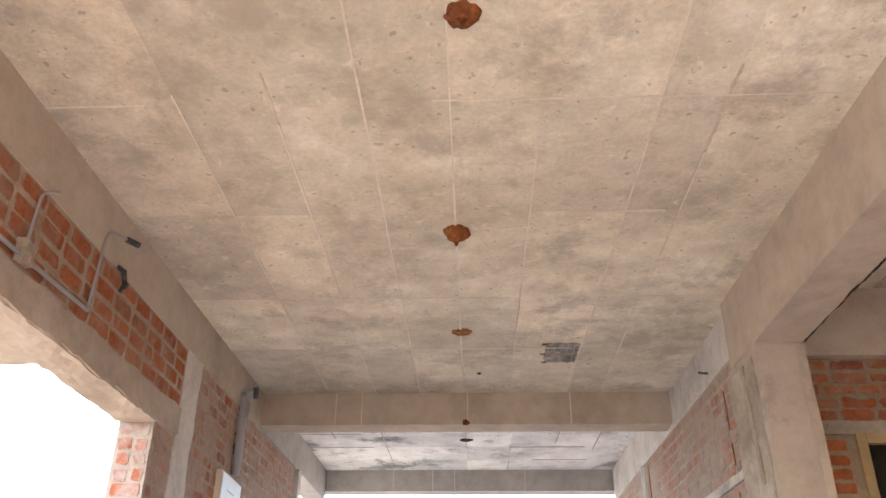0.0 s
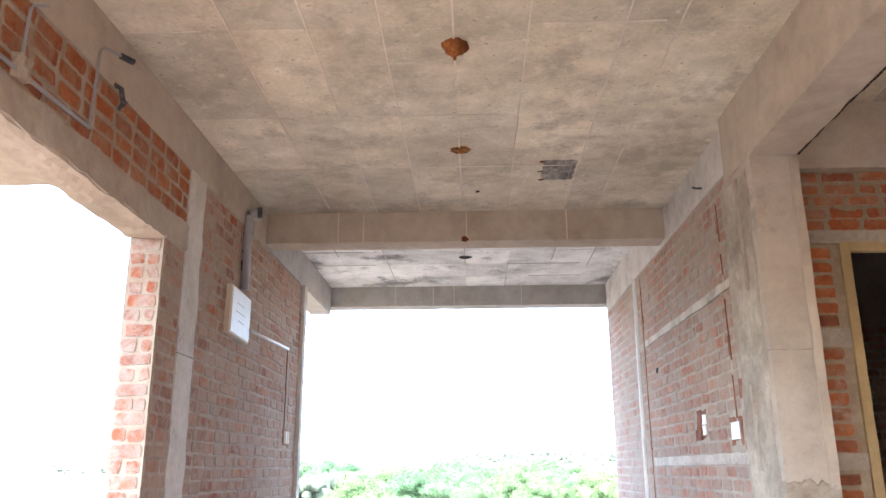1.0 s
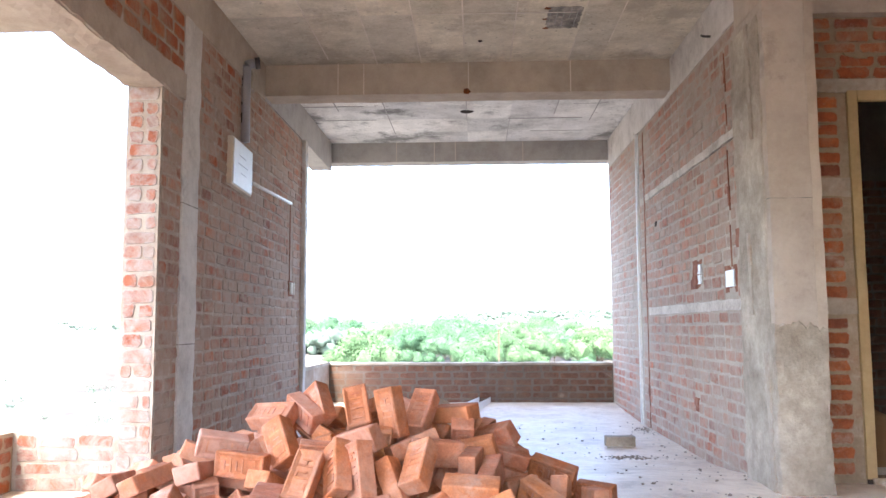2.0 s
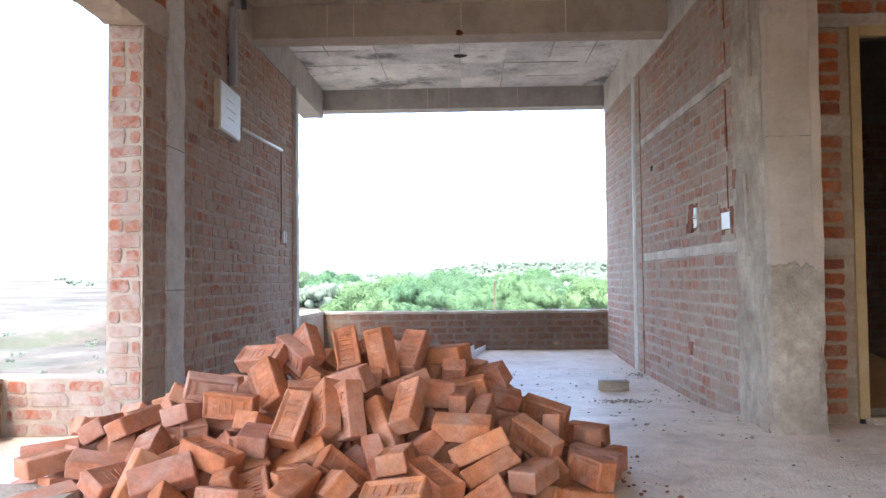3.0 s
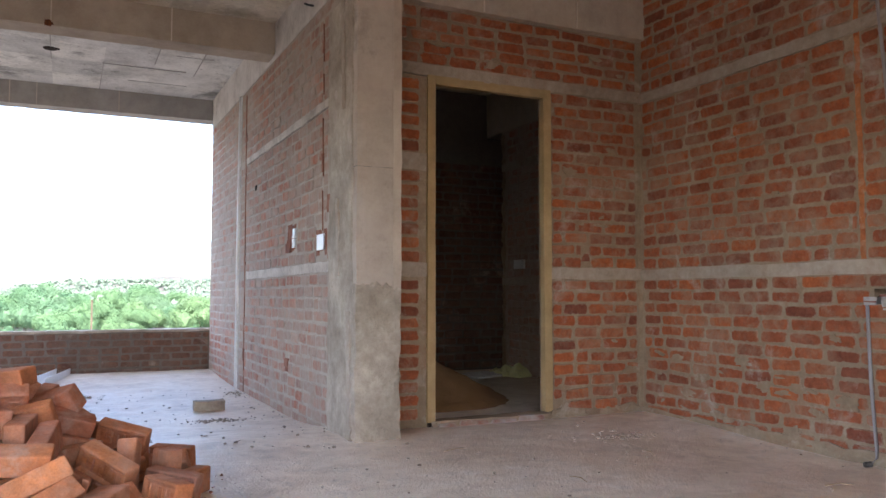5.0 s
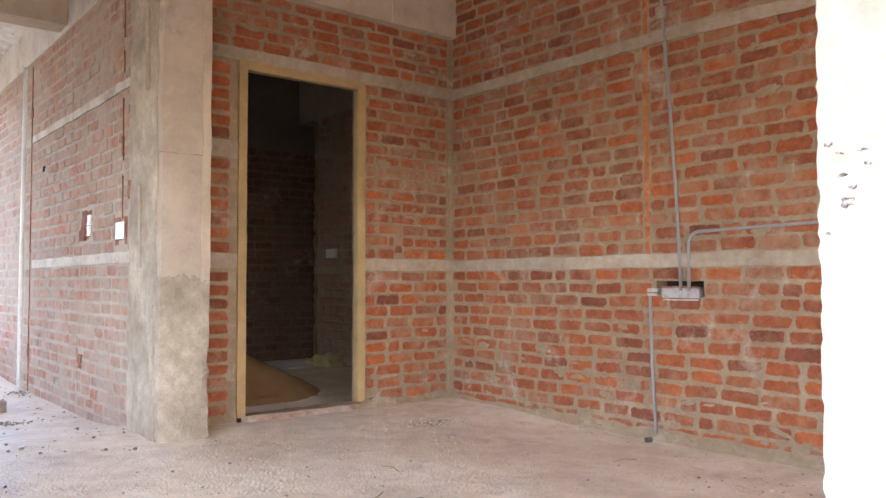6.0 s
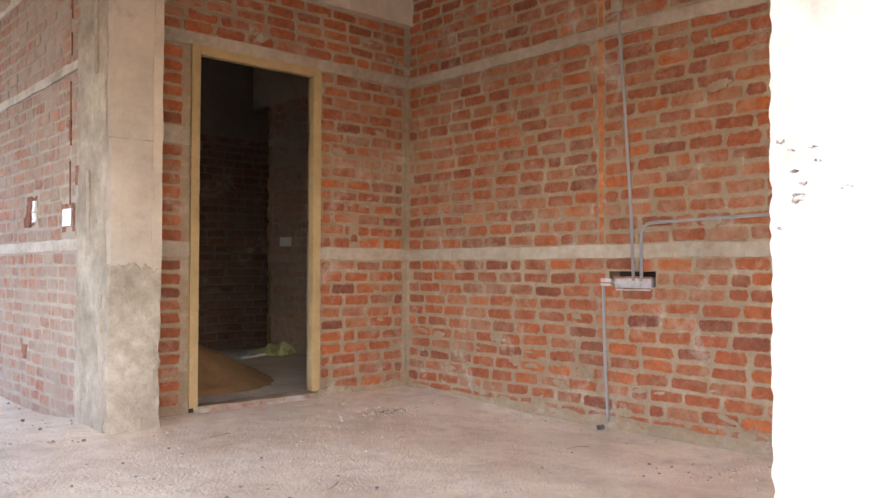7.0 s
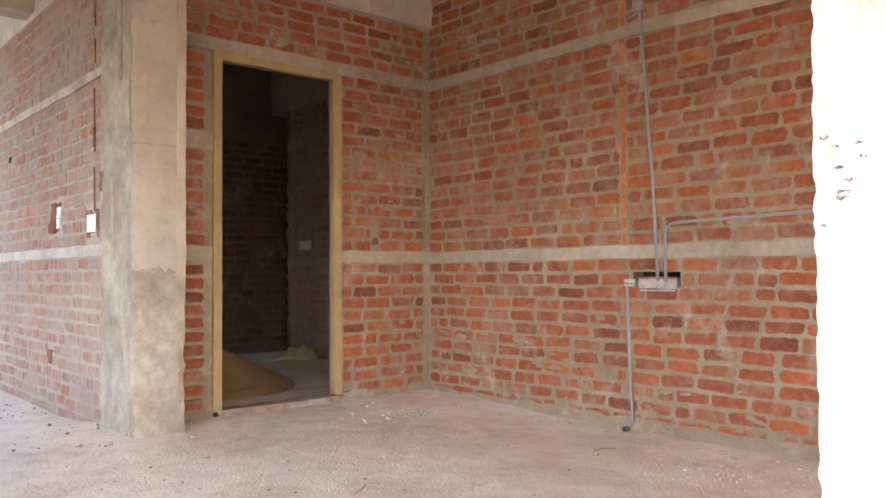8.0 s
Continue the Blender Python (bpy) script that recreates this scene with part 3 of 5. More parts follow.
cast_beam("beam_hall", XL, XR - 0.004, 6.2, 6.43, 2.713, CEIL + 0.02, "cast concrete beam across the hall with board joints", (-0.93, -0.72, 0.13, 0.95), "x", seed=1)
cast_beam("beam_front", XL - 0.23, XR + 0.23, 9.205, 9.435, 2.785, CEIL + 0.13, "cast concrete beam over the open balcony front", (-0.75, -0.3, -0.05, 0.75), "x", m_beam_grey, 2)
cast_beam("beam_left", XL - 0.23, XL + 0.006, -3.2, 6.2, 2.68, CEIL + 0.13, "long cast concrete beam over the brick wall", (), seed=3)
cast_beam("beam_left_balcony", XL - 0.23, XL + 0.004, 6.2, 9.2, 2.69, CEIL + 0.13, "grey cast concrete beam beside the balcony", (), mat=m_beam_grey, seed=33)
cast_beam("beam_right", 1.69, 1.945, -3.2, 4.5, 2.555, CEIL + 0.13, "deep cast concrete beam resting on the column", (), seed=4)
cast_beam("beam_right_hall", XR - 0.006, XR + 0.225, 4.5, 9.2, 2.68, CEIL + 0.13, "lime-splashed cast concrete beam over the brick hall wall", (), mat=m_stiff, seed=5)
cast_beam("beam_door", 1.946, XW + 0.2, YD - 0.07, YD + 0.23, 2.56, CEIL + 0.02, "cast concrete beam over the door wall", (2.6, 3.3), "x", seed=6)

# solid dark strip in place of the gap's shade
crack = part("soffit_crack", rough_box(1.943, 1.955, 1.5, 4.06, 2.553, 2.582, 0.03, 0.011, 19), m_dark_hole)
structure(crack, "dark ragged strip painted for the gap along the beam's lower edge", "crack")

# ---- hall, right-hand brick wall ----
F_R = wall_frame((0, 1, 0), (-1, 0, 0), (XR, 0, 0))
hole_a = (5.49, 5.81, 1.08, 1.32)
wall_right = part("wall_right", slab_with_holes(4.5, 9.2, -0.12, 2.68, TH, []), m_mortar_pale, at=F_R)
structure(wall_right, "weathered red brick wall smeared with grey mortar, chased for cables")
band("sill_band", wall_right, 4.50, 7.2, 0.935, 1.0, m_white_run, 0.008, 2.0)
band("lintel_band", wall_right, 4.52, 7.24, 1.975, 2.03, m_white_run, 0.014, 3.0)
for k, (z0, z1) in enumerate(((1.2, 1.46), (1.55, 1.93), (2.08, 2.22), (2.30, 2.55))):
    part("cable_chase", ragged(4.877, z0, z1, 0.008, 0.0075, 1 + 5 * k, 0.01), m_cut, wall_right, "narrow red-cut chase in the brickwork")
part("cable_chase", ragged(7.29, -0.08, 2.64, 0.009, 0.0085, 2, 0.02), m_cut, wall_right, "narrow dark-red chase in the brickwork")
for k, (z0, z1) in enumerate(((0.2, 0.31), (1.07, 1.15), (2.2, 2.28))):
    part("chase_pocket", ragged(7.292, z0, z1, 0.05, 0.0095, 20 + k), m_cut, wall_right)
for k, (z0, z1) in enumerate(((2.36, 2.44), (1.58, 1.70))):
    part("chase_pocket", ragged(4.88, z0, z1, 0.03, 0.0095, 30 + k), m_cut, wall_right)
part("putlog_hole", ragged(5.745, 0.235, 0.33, 0.085, 0.010, 40), m_cut, wall_right, "unfilled red scaffold hole")
part("putlog_hole", ragged(4.74, 1.31, 1.42, 0.06, 0.010, 41), m_cut, wall_right, "unfilled scaffold hole")
# this hole is a dark patch on the face, its shade painted
part("putlog_hole", ragged(6.86, 1.70, 1.74, 0.05, 0.010, 42), m_dark_hole, wall_right)
part("render_patch", ragged(4.535, -0.1, 2.66, 0.085, 0.016, 4), m_render, wall_right, "rough cement render strip beside the column")
part("filled_chase", ragged(7.575, -0.1, 2.67, 0.042, 0.012, 88, -0.07), m_lime_white, wall_right, "white-filled pipe chase")
pipe = part("conduit_pipe", tube([(XR - 0.011, 7.61, -0.09), (XR - 0.012, 7.58, 1.2), (XR - 0.011, 7.55, 2.68)], 0.015), m_pvc_white, smooth=True)
tagged(pipe, "white plastic conduit set in a filled chase of the wall", "pipe")


def switch_box(name, y, z, wide, high, deep, label):
    """An open plastic wall box let into the brickwork (faces -x)."""
    ob = new(name)
    ob.matrix_basis = pose(XR, y, z)
    tagged(ob, label, "switch box")
    part("back_plate", box(-0.012, 0.0, -wide / 2, wide / 2, -high / 2, high / 2, 0.003), m_pvc_white, ob, "white back plate")
    for a, b, c, d in ((-wide / 2, -wide / 2 + 0.012, -high / 2, high / 2), (wide / 2 - 0.012, wide / 2, -high / 2, high / 2),
                       (-wide / 2, wide / 2, -high / 2 - 0.008, -high / 2 + 0.004), (-wide / 2, wide / 2, high / 2 - 0.004, high / 2 + 0.008)):
        part("rim", box(-deep, 0.0, a, b, c, d), m_pvc_white, ob)
    return ob


switch_box("switch_box", 4.90, 1.13, 0.165, 0.085, 0.012, "white plastic switch box set in the weathered brick wall")
part("cut_surround", rough_box(4.785, 5.02, -0.02, 0.002, 1.045, 1.21, 0.03, 0.006, 48, 0.01), m_cut, wall_right, "roughly cut brick round the box")

part("box_cavity", rough_box(5.51, 5.74, -0.02, 0.0075, 1.11, 1.30, 0.02, 0.016, 44, 0.03), m_cut, wall_right, "dark-red cut pocket in the brickwork")
part("cavity_brick", rough_box(5.64, 5.79, -0.01, 0.013, 1.10, 1.17, 0.03, 0.004, 45, 0.01), m_cut, wall_right, "broken red brick in the pocket")
junction = new("junction_box")
junction.matrix_basis = pose(XR, 5.57, 1.2)
tagged(junction, "two white plastic junction boxes in a cut pocket of the wall", "junction box")
part("box_body", rough_box(-0.02, 0.0, -0.055, 0.015, 0.0, 0.065, 0.02, 0.004, 46, 0.012), m_pvc_white, junction)
part("box_body", rough_box(-0.02, 0.0, -0.05, 0.01, -0.07, -0.006, 0.02, 0.004, 47, 0.012), m_pvc_white, junction)
nail = part("bent_rod", tube(bend((XR, 5.12, 2.75), (XR - 0.05, 5.12, 2.75), (XR - 0.075, 5.09, 2.745), 0.02), 0.008), m_black, smooth=True)
tagged(nail, "bent steel rod end sticking out of the beam", "rod")

# ---- corner column ----
column = part("column", rough_box(1.69, 1.945, 4.06, 4.545, 0, 2.555, 0.05, 0.004, 7, 0.008), m_column)
structure(column, "square cast concrete column with render on its foot", "column")
part("render_foot", rough_box(1.682, 1.95, 4.052, 4.30, -0.01, 0.80, 0.035, 0.008, 8, 0.012), m_render, column, "grey cement render over the column's foot")
def ragged_top(x0, x1, y0, y1, z0, z1, seed, amp, cols=40):
    """A thin coat whose upper edge runs out in uneven tongues."""
    bm = bmesh.new()
    rows = []
    for i in range(cols + 1):
        x = x0 + (x1 - x0) * i / cols
        top = z1 + amp * (noise.noise(Vector((x * 16, seed, 0))) + 0.5 * noise.noise(Vector((x * 48, seed, 3))))
        rows.append([bm.verts.new(p) for p in ((x, y1, z0), (x, y0, z0), (x, y0, top - 0.012), (x, y0 + 0.006, top), (x, y1, top))])
    for a, b in zip(rows, rows[1:]):
        for k in range(5):
            bm.faces.new((a[k], a[(k + 1) % 5], b[(k + 1) % 5], b[k]))
    bm.faces.new(rows[0])
    bm.faces.new(rows[-1])
    bmesh.ops.recalc_face_normals(bm, faces=bm.faces)
    return bm


part("render_tongue", ragged_top(1.684, 1.949, 4.051, 4.10, 0.70, 0.845, 3.7, 0.055), m_render, column)
part("cast_joint", rough_box(1.687, 1.948, 4.0575, 4.12, 1.493, 1.496, 0.03, 0.0025, 77), m_patch, column, "dark cold joint")
part("render_strip", rough_box(1.683, 1.70, 4.12, 4.56, 0.0, 2.5, 0.04, 0.010, 9, 0.012), m_render, column, "rough cement render on the column's side")
for k, (u, z0, z1, w) in enumerate(((4.15, 0.0, 0.7, 0.05), (4.36, 0.9, 1.35, 0.035), (4.27, 1.85, 2.5, 0.04))):
    part("render_run", ragged(u, z0, z1, w, XR - 1.674, 60 + k, 0.03), m_band, column, "lumpy run of set mortar", at=F_R)
part("edge_fin", rough_box(1.905, 1.952, 4.055, 4.075, 0.78, 2.54, 0.05, 0.004, 30), m_beam, column)

# ---- door wall ----
F_D = wall_frame((-1, 0, 0), (0, -1, 0), (0, YD, 0))
door_hole = (-3.10, -2.26, 0.0, 2.11)
wall_door = part("wall_door", slab_with_holes(-4.61, -1.945, 0, 2.56, 0.10, [door_hole]), m_mortar, at=F_D)
structure(wall_door, "red brick wall with thick mortar joints round a doorway")
band("lintel_band", wall_door, -XW, -1.98, 2.128, 2.20, m_band, 0.016, 11)
band("sill_band", wall_door, -XW, -3.11, 0.895, 0.97, m_band, 0.012, 12)
band("sill_band", wall_door, -2.245, -1.95, 0.90, 0.985, m_band, 0.010, 13)
band("sill_band", wall_door, -2.245, -1.95, 1.545, 1.65, m_band, 0.006, 14)
band("base_render", wall_door, -XW, -3.10, -0.01, 0.055, m_mortar, 0.014, 15, amp=0.022)
part("putlog_hole", ragged(-3.40, 1.015, 1.065, 0.045, 0.009, 43), m_cut, wall_door)
part("corner_mortar", rough_box(-XW - 0.01, -XW + 0.035, -0.02, 0.012, 0, 2.56, 0.05, 0.008, 16), m_mortar, wall_door)
threshold = part("threshold", rough_box(2.26, 3.10, YD - 0.03, YD + 0.1, -0.02, 0.035, 0.04, 0.006, 17, 0.006), m_mortar)
structure(threshold, "rough brick and mortar threshold in the doorway", "threshold")

door = new("door_1")
door.matrix_basis = pose(0, YD, 0)
structure(door, "raw timber door frame without a door leaf in the brick wall", "door frame")
jamb = part("jamb", rough_box(2.235, 2.288, -0.02, 0.03, 0.03, 2.135, 0.09, 0.0015, 21, 0.002), m_wood, door)
part("jamb_foot", box(2.242, 2.281, -0.015, 0.025, 0.0, 0.03), m_dark_hole, jamb, "dark foot of the jamb")
part("jamb", rough_box(3.065, 3.122, -0.02, 0.03, 0.045, 2.135, 0.09, 0.0015, 22, 0.002), m_wood, door)
part("head", rough_box(2.2885, 3.0645, -0.018, 0.028, 2.08, 2.134, 0.09, 0.0015, 23, 0.002), m_wood, door)

# ---- right-hand wall of the near room ----
F_W = wall_frame((0, 1, 0), (-1, 0, 0), (XW, 0, 0))
wall_side = part("wall_side", slab_with_holes(-3.2, YD - 0.002, -0.1, CEIL, TH, [(2.305, 2.598, 0.735, 0.820)]), m_mortar, at=F_W)
structure(wall_side, "orange-red brick wall with grey mortar joints and chased pipes")
band("lintel_band", wall_side, 2.5, YD, 2.12, 2.185, m_band, 0.014, 31)
sloped = band("lintel_band", wall_side, -3.0, 2.5, 2.12, 2.185, m_band, 0.0142, 37)
sloped.matrix_basis = pose(2.5, 0, 2.15, 0, -2.2, 0) @ pose(-2.5, 0, -2.15)
band("sill_band", wall_side, -3.0, YD, 0.895, 0.965, m_band, 0.012, 32)
band("base_render", wall_side, -3.0, YD, -0.06, 0.025, m_mortar, 0.016, 33, amp=0.022)
for k in range(25):
    z = 0.985 + BRICK_V * k
    part("cut_brick", rough_box(2.632 + 0.008 * math.sin(k * 2.7), 2.664 + 0.008 * math.sin(k * 4.1), -0.02, 0.003 + 0.003 * math.sin(k * 1.9), z, z + 0.060 + 0.006 * math.sin(k * 5.3), 0.015, 0.005, 34 + k, 0.006), m_cut_orange, wall_side, "" if k else "orange saw-cut brick end in the chase")
part("chase_bed", ragged(2.65, 0.97, 2.95, 0.026, 0.0035, 90, 0.0), m_cut_orange, wall_side, "orange-stained bed of the chase")
# near-black panel paints the cavity's depth of shade
part("box_cavity", box(2.28, 2.62, -0.12, -0.10, 0.715, 0.845), m_dark_hole, wall_side, "near-black back of the cut cavity, its shade painted")

P1 = part("conduit_pipe", tube([(XW - 0.012, 2.435, 0.77), (XW - 0.014, 2.45, 1.2), (XW - 0.014, 2.49, 1.8), (XW - 0.014, 2.535, 2.4), (XW - 0.014, 2.57, 2.95)], 0.0085), m_pvc, smooth=True)
tagged(P1, "thin grey plastic conduit rising up the brick wall", "pipe")
part("mortar_dab", rough_box(XW - 0.04, XW, 2.50, 2.57, 2.24, 2.31, 0.02, 0.006, 36, 0.01), m_band, P1, "pale dab of mortar holding the pipe")
P2 = part("conduit_pipe", tube(bend((XW - 0.013, 2.385, 0.77), (XW - 0.013, 2.385, 1.075), (XW - 0.013, 0.6, 1.11), 0.07), 0.0088), m_pvc, smooth=True)
tagged(P2, "grey plastic conduit bending along the brick wall", "pipe")
P3 = part("conduit_pipe", tube([(XW - 0.011, 2.63, 0.74), (XW - 0.012, 2.622, 0.35), (XW - 0.013, 2.60, 0.0), (XW - 0.05, 2.61, -0.032)], 0.0085), m_pvc, smooth=True)
tagged(P3, "grey plastic conduit running down into the floor", "pipe")
part("pipe_end", tube([(XW - 0.045, 2.61, -0.03), (XW - 0.075, 2.625, -0.034)], 0.015), m_black, P3, "black open pipe end")

mbox = new("metal_switch_box")
mbox.matrix_basis = pose(XW, 2.44, 0.765)
tagged(mbox, "dusty galvanised steel switch box hanging in a cut cavity", "switch box")
part("body", rough_box(-0.012, 0.06, -0.115, 0.118, -0.036, 0.020, 0.02, 0.004, 40, 0.008), m_metal, mbox)
part("lip", rough_box(-0.018, -0.004, -0.112, 0.12, 0.017, 0.027, 0.02, 0.003, 140, 0.003), m_redtape, mbox, "dull red painted lip")
part("lip", rough_box(-0.016, -0.008, -0.11, 0.105, -0.048, -0.040, 0.02, 0.002, 141, 0.002), m_metal, mbox)
side = part("side_box", rough_box(-0.008, 0.05, 0.14, 0.215, -0.03, 0.015, 0.02, 0.004, 41, 0.008), m_metal, mbox)
part("lip", rough_box(-0.014, -0.006, 0.145, 0.21, -0.012, -0.004, 0.02, 0.002, 142), m_redtape, side)

smear_rng = random.Random(44)
for host, u0, u1, z0, z1, count in ((wall_side, 2.7, 4.25, 0.0, 0.62, 30), (wall_side, 0.9, 2.6, 0.0, 0.35, 12), (wall_side, 1.0, 4.2, 1.0, 2.9, 16), (wall_door, -3.8, -3.15, 0.05, 1.9, 12), (wall_door, -3.8, -2.0, 2.22, 2.5, 5)):
    for _ in range(count):
        flake = blot(smear_rng.uniform(0.02, 0.075), smear_rng.uniform(0.0085, 0.0125), smear_rng.uniform(0, 90), smear_rng.uniform(0.18, 0.5), 0.5)
        part("mortar_smear", flake, m_mortar, host, at=Matrix.Translation((smear_rng.uniform(u0, u1), 0, smear_rng.uniform(z0, z1))) @ Matrix.Rotation(radians(90), 4, 'X') @ Matrix.Rotation(radians(smear_rng.gauss(0, 14)), 4, 'Z'))

# ---- pale column close to the camera's right ----
near_col = part("column_near", rough_box(NCX, NCX + 0.24, 0.18, NCY, 0, 2.6, 0.013, 0.0018, 50, 0.0045, 200, 17.0), m_white_col)
structure(near_col, "pale cement-rendered column with ragged edges and black smudges", "column")

for k, (y, z, r, sq) in enumerate(((0.570, 1.036, 0.010, 0.5), (0.553, 1.020, 0.008, 0.35), (0.543, 0.943, 0.013, 0.9), (0.520, 1.022, 0.009, 0.4), (0.512, 1.000, 0.007, 0.6), (0.551, 0.985, 0.012, 0.3), (0.536, 0.965, 0.010, 0.45), (0.573, 0.895, 0.006, 0.6), (0.47, 0.955, 0.012, 0.4))):
    part("smudge", blot(r * 0.75, 0.0022, 3.1 * k + 1, sq, 0.55), m_smudge, near_col, "" if k else "black scuffed smudge", at=Matrix.Translation((NCX, y, z)) @ Matrix.Rotation(radians(90), 4, 'Y') @ Matrix.Rotation(radians(90 + 15 * math.sin(k * 2.0)), 4, 'Z'))

# ---- left-hand wall with its wide opening ----
F_L = wall_frame((0, -1, 0), (1, 0, 0), (XL, 0, 0))
YJ = 4.12
# the second hole is out of view, added to light the near room
wall_left = part("wall_left", slab_with_holes(-7.7, 3.2, -0.12, 2.68, TL, [(-YJ, -0.15, -0.2, 2.17), (0.3, 2.7, 0.4, 2.17)]), m_mortar_grey, at=F_L)
structure(wall_left, "weathered brick wall with a wide unglazed window opening")
band("lintel_band", wall_left, -4.43, 0.2, 2.165, 2.315, m_concrete, 0.014, 61, "cast concrete lintel over the opening", amp=0.018)
part("lintel_soffit", rough_box(-YJ, -0.15, -TL - 0.004, 0.010, 2.155, 2.175, 0.04, 0.016, 62), m_concrete, wall_left)
stiff = part("stiffener", rough_box(-4.69, -4.43, -0.03, 0.010, -0.1, 2.68, 0.05, 0.008, 63), m_stiff, wall_left, "cast concrete stiffener column in the brickwork")
part("cast_joint", box(-4.69, -4.43, 0.0, 0.014, 1.558, 1.564), m_patch, stiff)
part("cast_joint", box(-4.69, -4.43, 0.0, 0.014, 0.74, 0.746), m_patch, stiff)
# end strip is paler than the wall to paint the sky light on it
part("end_render", rough_box(-7.71, -7.60, -TL, 0.040, -0.1, 2.68, 0.06, 0.006, 64), m_stiff, wall_left, "render on the wall's open end, paled for sky light")
jamb_face = part("jamb_face", rough_box(XL - TL, XL, YJ - 0.001, YJ + 0.02, 0.0, 2.165, 0.05, 0.0015, 65), m_mortar_pale, wall_left)
jamb_face.matrix_parent_inverse = F_L.inverted()
bay_floor = part("bay_floor", rough_box(-2.56, -1.722, -0.1, 4.36, -0.15, -0.012, 0.1, 0.006, 66), m_floor)
structure(bay_floor, "dusty cement floor of the shallow side bay", "floor")
F_BY = wall_frame((-1, 0, 0), (0, -1, 0), (0, YJ + 0.01, 0))
bay_wall = part("bay_parapet_end", slab_with_holes(1.722, 2.56, -0.02, 0.29, TH, []), m_mortar_pale, at=F_BY)
structure(bay_wall, "low pale brick parapet closing the side bay", "parapet")
F_BX = wall_frame((0, -1, 0), (1, 0, 0), (-2.27, 0, 0))
bay_side = part("bay_parapet", slab_with_holes(-YJ, 0.1, -0.02, 0.295, TH, []), m_mortar, at=F_BX)
structure(bay_side, "low brick parapet along the side bay", "parapet")

# slab added and widened to keep the sun off the bay parapet
shade = part("sunshade", rough_box(-2.78, -1.765, -3.2, 4.5, 2.62, 2.70, 0.12, 0.005, 69, 0.006), m_concrete)
structure(shade, "thin cast concrete slab added to shade the side bay", "sunshade")

F_LP = wall_frame((0, -1, 0), (1, 0, 0), (XL, 0, 0))
parapet_side = part("parapet_side", slab_with_holes(-9.2, -7.711, -0.1, 0.42, TH, []), m_mortar_grey, at=F_LP)
structure(parapet_side, "low rendered brick parapet beside the balcony", "parapet")
part("coping", rough_box(-9.2, -7.711, -TH - 0.004, 0.012, 0.40, 0.435, 0.05, 0.006, 67), m_render, parapet_side)
F_P = wall_frame((-1, 0, 0), (0, -1, 0), (0, 9.205, 0))
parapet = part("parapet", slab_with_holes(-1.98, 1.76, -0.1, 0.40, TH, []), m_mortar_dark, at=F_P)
structure(parapet, "low dark red brick parapet across the balcony front", "parapet")
part("coping", rough_box(-1.98, 1.76, -TH - 0.004, 0.012, 0.392, 0.418, 0.05, 0.006, 68), m_render, parapet, "thin bed of mortar on the top course")

dbox = new("distribution_box")
dbox.matrix_basis = pose(XL, 5.485, 1.98, -2, 0, 0)
tagged(dbox, "shallow timber-sided distribution box with a white cover", "electrical box")
part("case", box(0.0, 0.042, -0.24, 0.24, -0.17, 0.17, 0.004), m_case, dbox, "pale wooden case")
cov = part("cover", box(0.0425, 0.050, -0.225, 0.225, -0.16, 0.16, 0.003), m_board, dbox, "white scuffed cover")
for i, (a, b) in enumerate(((-0.1, 0.06), (-0.12, 0.1), (-0.06, 0.08))):
    part("scribble", box(0.0501, 0.0512, a, b, 0.06 - 0.06 * i, 0.066 - 0.06 * i), m_pvc, cov)
# dark strip on the wall face paints the groove's shade
part("cable_chase", ragged(-5.605, 2.2, 2.68, 0.06, 0.0085, 50), m_dark_hole, wall_left, "dark strip painted for the chase's shade above the box")
rise = part("conduit_pipe", tube(bend((XL + 0.02, 5.60, 2.19), (XL + 0.02, 5.60, 2.78), (XL + 0.09, 5.62, 2.79), 0.05), 0.036), m_pvc, smooth=True)
tagged(rise, "grey plastic conduit with an elbow above the box", "pipe")
part("elbow_end", tube([(XL + 0.08, 5.62, 2.79), (XL + 0.115, 5.63, 2.795)], 0.043), m_black, rise, "black open pipe end", smooth=True)
part("mortar_dab", rough_box(XL, XL + 0.05, 5.66, 5.80, 2.62, 2.76, 0.03, 0.008, 70, 0.02), m_band, rise)
cross = part("conduit_pipe", tube([(XL + 0.016, 5.86, 1.93), (XL + 0.016, 6.5, 1.95), (XL + 0.016, 7.10, 1.97)], 0.014), m_pvc_white, smooth=True)
tagged(cross, "white plastic conduit running level along the wall", "pipe")
part("cable_chase", ragged(-7.135, 1.25, 1.97, 0.008, 0.0085, 51), m_cut, wall_left)
part("cut_surround", ragged(-7.17, 1.12, 1.26, 0.14, 0.009, 52), m_cut, wall_left)
sl = new("switch_box")
sl.matrix_basis = pose(XL, 7.18, 1.19, 0, 0, 180)
tagged(sl, "small white plastic switch box in the weathered brick", "switch box")
part("back_plate", box(-0.016, 0.0, -0.05, 0.05, -0.05, 0.05, 0.003), m_pvc_white, sl)
part("rim", box(-0.03, 0.0, -0.055, -0.045, -0.055, 0.055), m_pvc_white, sl)
part("rim", box(-0.03, 0.0, 0.045, 0.055, -0.055, 0.055), m_pvc_white, sl)

# loose pipes over the opening
loop = part("conduit_pipe", tube(bend((XL + 0.012, 3.15, 2.38), (XL + 0.012, 3.17, 2.80), (XL + 0.07, 3.29, 2.80), 0.05), 0.007), m_pvc, smooth=True)
tagged(loop, "grey plastic conduit bent out of the brickwork", "pipe")
part("pipe_end", tube([(XL + 0.06, 3.27, 2.80), (XL + 0.095, 3.33, 2.80)], 0.016), m_black, loop, "black open pipe end")
